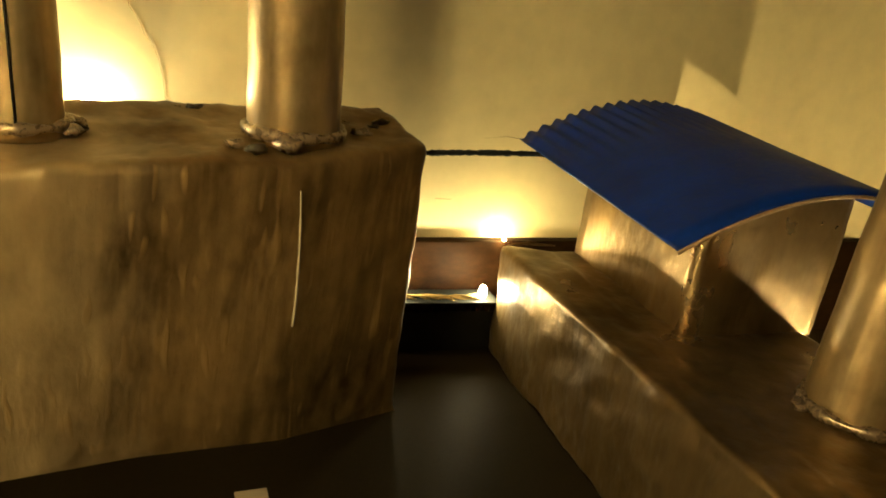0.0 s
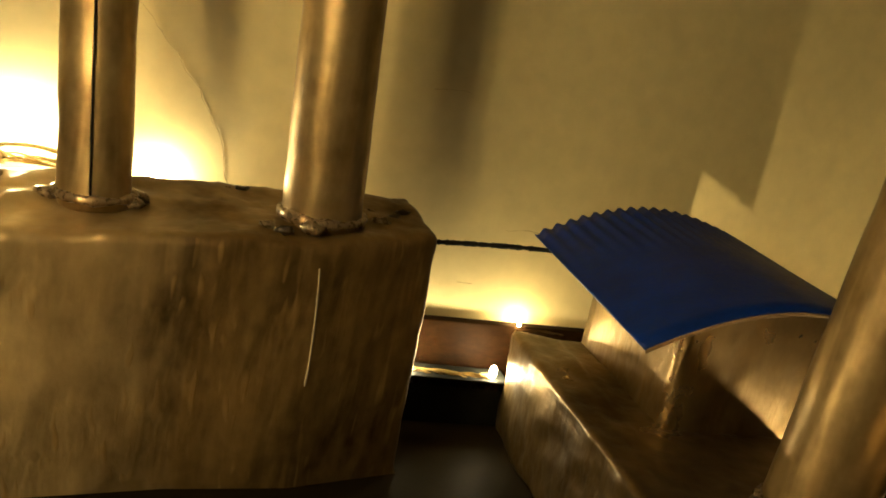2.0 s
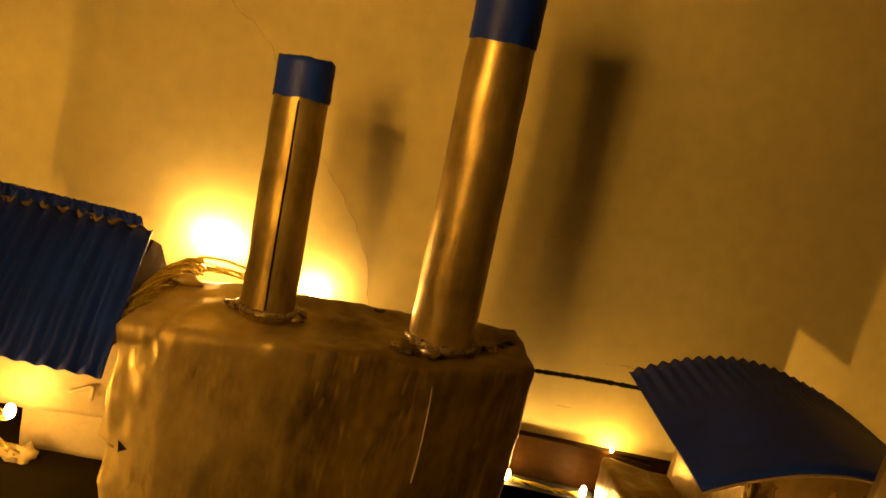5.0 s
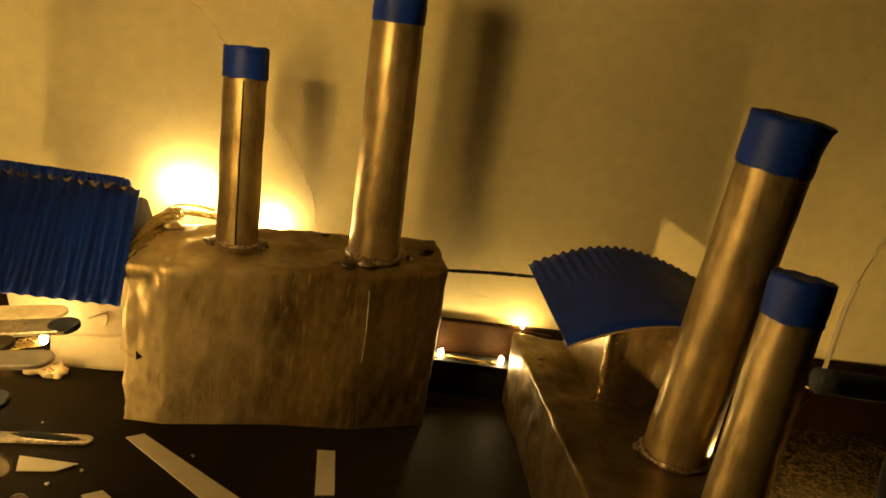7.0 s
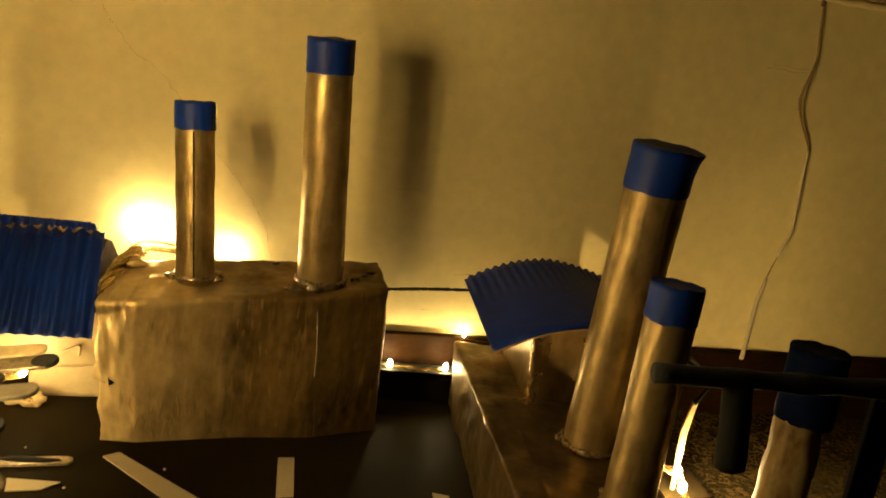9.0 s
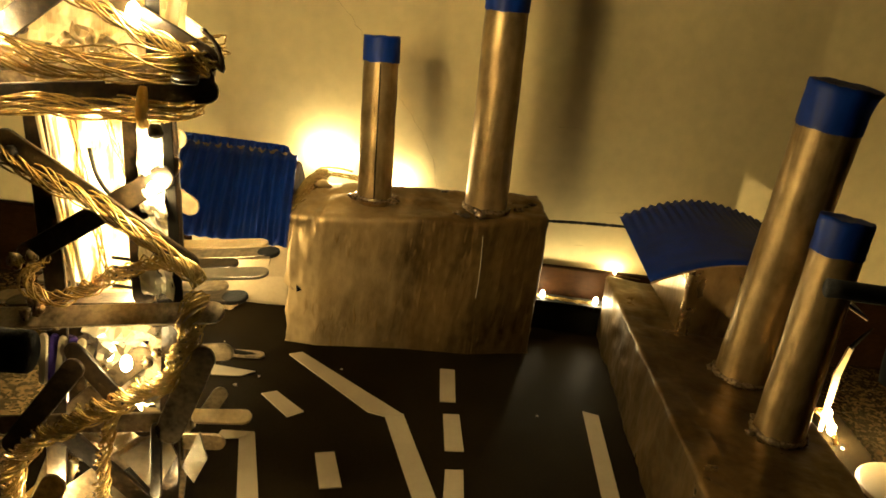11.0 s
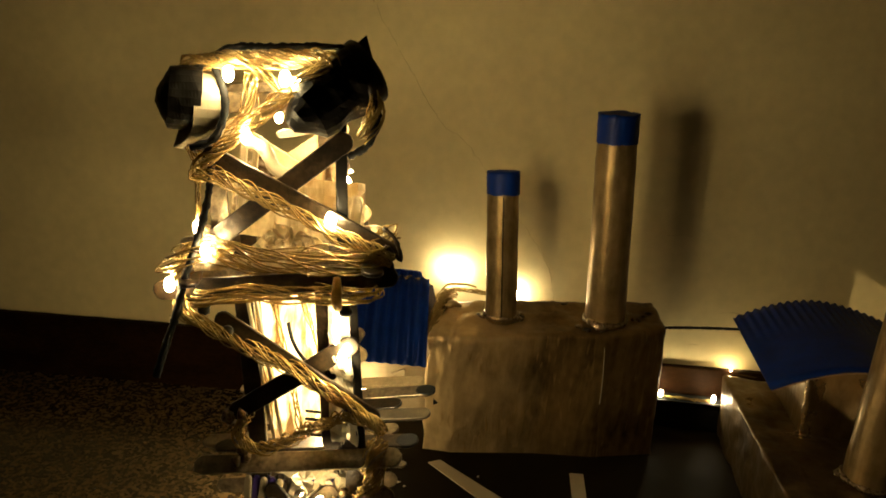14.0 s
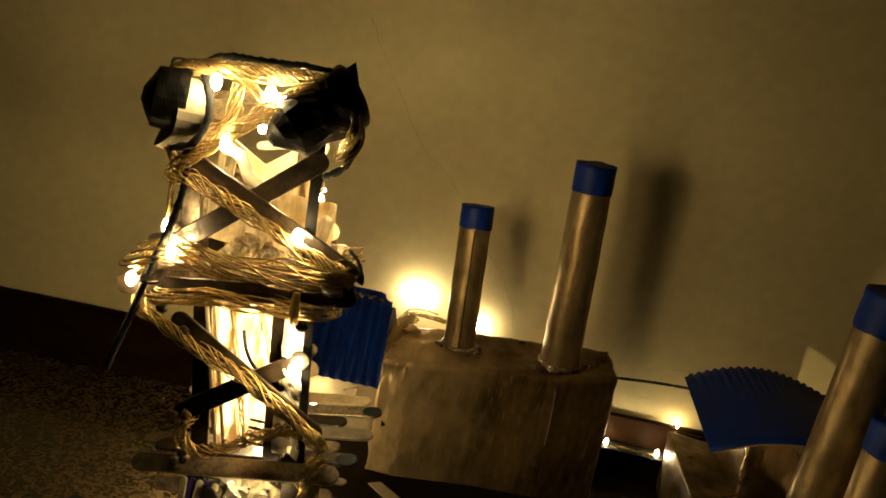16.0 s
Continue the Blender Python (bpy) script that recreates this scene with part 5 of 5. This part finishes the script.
# ---- black poles with a cross arm ----
def pole(x, y, top, arm, label, stub=None):
    e = thing("utility_pole", (x, y, -0.012), label, "pole", "black poles")
    bm = bmesh.new()
    stick_mesh(bm, (x, y, -0.012), (x, y, top), (0, -1, 0), 0.012, 0.003)
    under(part("post", bm, BLACK, smooth=False), e)
    bm = bmesh.new()
    slab(bm, (x + 0.0060, y - 0.0013, -0.010), (x + 0.0066, y + 0.0013, top - 0.030), 0.0002)
    under(part("bare_edge", bm, STICKB, None, "bare wood edge"), e)
    bm = bmesh.new()
    cylinder(bm, arm[0], arm[1], 0.0038, 0.0040, 14, 24, 0.0010, 3)
    under(part("cross_arm", bm, YARN), e)
    bm = bmesh.new()
    slab(bm, (x - 0.004, y - 0.0026, top - 0.010), (x + 0.001, y - 0.0016, top - 0.002), 0.0004)
    under(part("tape_mark", bm, GREEN, None, "green tape", smooth=False), e)
    if stub:
        bm = bmesh.new()
        cylinder(bm, stub[0], stub[1], 0.0055, 0.0060, 14, 8, 0.0010, 5)
        under(part("hanging_stub", bm, BLACK), e)


pole(-0.009, -0.424, 0.221, ((-0.045, -0.424, 0.206), (0.040, -0.424, 0.2112)), "black wooden pole wrapped in yarn with a cross arm")
pole(0.362, -0.248, 0.190, ((0.264, -0.248, 0.1845), (0.405, -0.250, 0.1850)), "black wooden pole with a cross arm and a hanging stub", ((0.298, -0.248, 0.182), (0.303, -0.248, 0.147)))

# ---- rough chimney and clutter beside the platform ----
tall = thing("rough_tube", (0.40, -0.15, -0.012), "rough bark-like silver-painted tube with a dark navy cap on the counter", "tube")
bm = cylinder(bmesh.new(), (0.3985, -0.152, -0.012), (0.4000, -0.148, 0.123), 0.0135, 0.0128, 34, 40, 0.0016, 17)
bm.normal_update()
for v in bm.verts:
    v.co += v.normal * 0.0012 * (crumple(V(v.co.x, v.co.y, v.co.z * 0.4), 60, 3.3) - 0.5)
under(part("tube", bm, BARK), tall)
under(part("cap_band", paint_cap(V(0.3985, -0.152, -0.012), V(0.4025, -0.147, 0.161), 0.0145, 0.040), NAVY, None, "dark navy rim"), tall)
bm = bmesh.new()
stick_mesh(bm, (0.3960, -0.1600, 0.1588), (0.4140, -0.1540, 0.1560), (0, -1, 0.4), 0.0024, 0.0012)
under(part("tape_strip", bm, GREEN, None, "strip of yellow-green tape", smooth=False), tall)
bm = bmesh.new()
cylinder(bm, (0.4360, -0.096, -0.012), (0.4360, -0.096, 0.0015), 0.0320, 0.0345, 44, 4, 0, 1)
cylinder(bm, (0.4360, -0.096, 0.0015), (0.4360, -0.096, 0.0030), 0.0338, 0.0310, 44, 2, 0, 1)
part("plastic_lid", bm, LID, None, "round dull white plastic lid lying on the granite", "lid")
sliver = thing("wood_sliver", (0.393, -0.04, -0.012), "split yellow wood sliver with a charred tip beside a lit bulb", "wood sliver")
bm = bmesh.new()
for a, b, w0, w1 in (((0.4042, -0.0260, -0.012), (0.4030, -0.0260, 0.0480), 0.0024, 0.0050), ((0.4030, -0.0260, 0.0470), (0.4065, -0.0260, 0.0690), 0.0050, 0.0036)):
    a, b = Vector(a), Vector(b)
    q = []
    for p, w in ((a, w0), (b, w1)):
        q += [bm.verts.new(p + V(sx * w / 2, sy * 0.0009, 0)) for sx, sy in ((-1, -1), (1, -1), (1, 1), (-1, 1))]
    for f in ((0, 1, 5, 4), (1, 2, 6, 5), (2, 3, 7, 6), (3, 0, 4, 7), (3, 2, 1, 0), (4, 5, 6, 7)):
        bm.faces.new([q[i] for i in f])
under(part("blade", bm, STICKB, smooth=False), sliver)
bm = bmesh.new()
tube(bm, smooth_path([(0.4062, -0.0260, 0.0680), (0.4112, -0.0260, 0.0770), (0.4171, -0.0260, 0.0857)], 0.002), [0.0016, 0.0016, 0.0015, 0.0015, 0.0014, 0.0013, 0.0012, 0.0011, 0.0009, 0.0007, 0.0006, 0.0005, 0.0005, 0.0005][:len(smooth_path([(0.4062, -0.0260, 0.0680), (0.4112, -0.0260, 0.0770), (0.4171, -0.0260, 0.0857)], 0.002))], 7)
under(part("charred_tip", bm, BLACK, None, "charred black tip"), sliver)
batten = thing("wood_strip", (0.42, 0.0, -0.012), "flat bare wood strip lying on the granite beside the platform", "stick")
bm = bmesh.new()
stick_mesh(bm, (0.4290, 0.0300, -0.0095), (0.4120, -0.0680, -0.0095), (0, 0, 1), 0.0085, 0.0030)
under(part("blade", bm, STICKB, smooth=False), batten)

# loose sticks and crumbs on the base
loose = thing("craft_stick", (-0.035, -0.032, 0), "flat wooden stick stained black lying on the black base", "stick")
under(part("blade", stick_mesh(bmesh.new(), (-0.066, -0.036, 0.0014), (-0.008, -0.028, 0.0014), (0, 0, 1)), STICK, smooth=False), loose)
under(part("black_stain", blob((-0.034, -0.031, 0.0024), 0.016, 77, (1.3, 0.24, 0.04), 0.5), BLACK, None, "streak of black paint"), loose)
for k in range(6):
    q = random.Random(300 + k)
    part("paper_crumb", blob((q.uniform(-0.05, 0.2), q.uniform(-0.12, -0.01), 0.0007), q.uniform(0.0006, 0.0013), k, (1, 1, 0.6), 0.5), STRIP, None, "tiny cream paper crumb on the black base", "crumb", "crumbs on the base")

# wall cable, wall plate and cracks
wire = thing("wall_cable", (0.53, 0.13, 0.2), "thin brown cable hanging down the wall into a pale sleeve", "cable")
bm = bmesh.new()
for dx in (-0.0006, 0.0007):
    tube(bm, smooth_path([(0.520 + dx, 0.1335, 0.600), (0.5243 + dx, 0.1335, 0.3773), (0.5279 + dx, 0.1345, 0.3601), (0.5312 + dx, 0.1348, 0.3335), (0.5339 + dx, 0.1349, 0.3132), (0.5303 + 2 * dx, 0.1347, 0.2943), (0.5281 + 3 * dx, 0.1346, 0.2800), (0.5333 + 2 * dx, 0.1349, 0.2639), (0.5458 + dx, 0.1352, 0.2409), (0.5465, 0.1352, 0.2340)], 0.006), 0.0007, 6)
under(part("flex", bm, CARD), wire)
for pts, r in (([(0.5465, 0.1350, 0.2375), (0.5477, 0.1350, 0.2015), (0.5493, 0.1350, 0.1660), (0.5440, 0.1345, 0.1502), (0.5426, 0.1345, 0.1412)], 0.0014), ([(0.5362, 0.1345, 0.1205), (0.5318, 0.1335, 0.0967), (0.5305, 0.1325, 0.0641), (0.5270, 0.1280, 0.0430)], 0.0021)):
    bm = bmesh.new()
    path = smooth_path(pts, 0.004)
    tube(bm, path, [r * (0.75 + 0.3 * math.sin(2.6 * k / len(path))) for k in range(len(path))], 9)
    under(part("sleeve", bm, STRIP, None, "cream sleeve"), wire)
bm = bmesh.new()
tube(bm, smooth_path([(0.5426, 0.1350, 0.1420), (0.5390, 0.1352, 0.1310), (0.5362, 0.1350, 0.1200)], 0.003), 0.0006, 5)
under(part("bare_wire", bm, CARD, None, "thin loose wire"), wire)
plate = thing("wall_plate", (0.60, 0.128, 0.45), "brown wall plate with a pale plaster rim", "wall plate")
bm = bmesh.new()
slab(bm, (0.491, 0.1270, 0.3660), (0.700, 0.1350, 0.560), 0.003)
under(part("panel", bm, CARD, None, "brown flat panel"), plate)
bm = bmesh.new()
tube(bm, smooth_path([(0.4885, 0.1330, 0.56), (0.4885, 0.1330, 0.40), (0.4890, 0.1330, 0.372), (0.4935, 0.1330, 0.3640), (0.530, 0.1345, 0.3635), (0.600, 0.138, 0.3625), (0.700, 0.142, 0.362)], 0.004), 0.0032, 8)
for v in bm.verts:
    v.co.y = 0.134 + (v.co.x - 0.49) * 0.0524 - abs(v.co.y - 0.134 - (v.co.x - 0.49) * 0.0524) * 0.5
    v.co.z += 0.0016 * noise.noise(V(v.co.x * 90, 0, 4))
under(part("rim", bm, WALL, None, "uneven pale plaster rim"), plate)


def crack(pts, name="wall_crack"):
    bm = bmesh.new()
    q = random.Random(4)
    path = smooth_path(pts, 0.004)
    path = [p + V(q.uniform(-0.0011, 0.0011), 0, q.uniform(-0.0006, 0.0006)) for p in path]
    tube(bm, path, [0.00010 * q.uniform(0.4, 1.4) for _ in path], 4)
    part(name, bm, CARD, None, "thin brown hairline crack in the plaster", "crack", kind="structure")


def on_wall(x, z):
    return x, WALL_Y - 0.0001 + math.tan(radians(3.0)) * x, z


crack([on_wall(*p) for p in ((-0.077, 0.362), (-0.063, 0.336), (-0.014, 0.260), (0.009, 0.243), (0.053, 0.187), (0.065, 0.172), (0.083, 0.149), (0.092, 0.130), (0.099, 0.104), (0.101, 0.090))])
for pts in (((0.248, 0.1028), (0.260, 0.1034), (0.271, 0.1030)), ((0.194, 0.1714), (0.203, 0.1722), (0.213, 0.1721)), ((0.226, 0.0707), (0.235, 0.0702))):
    crack([on_wall(*p) for p in pts], "wall_scuff")
crack([on_wall(*p) for p in ((0.491, 0.303), (0.505, 0.3025), (0.516, 0.3015), (0.528, 0.302))])
crack([on_wall(*p) for p in ((0.497, 0.306), (0.510, 0.3055), (0.530, 0.3045))])
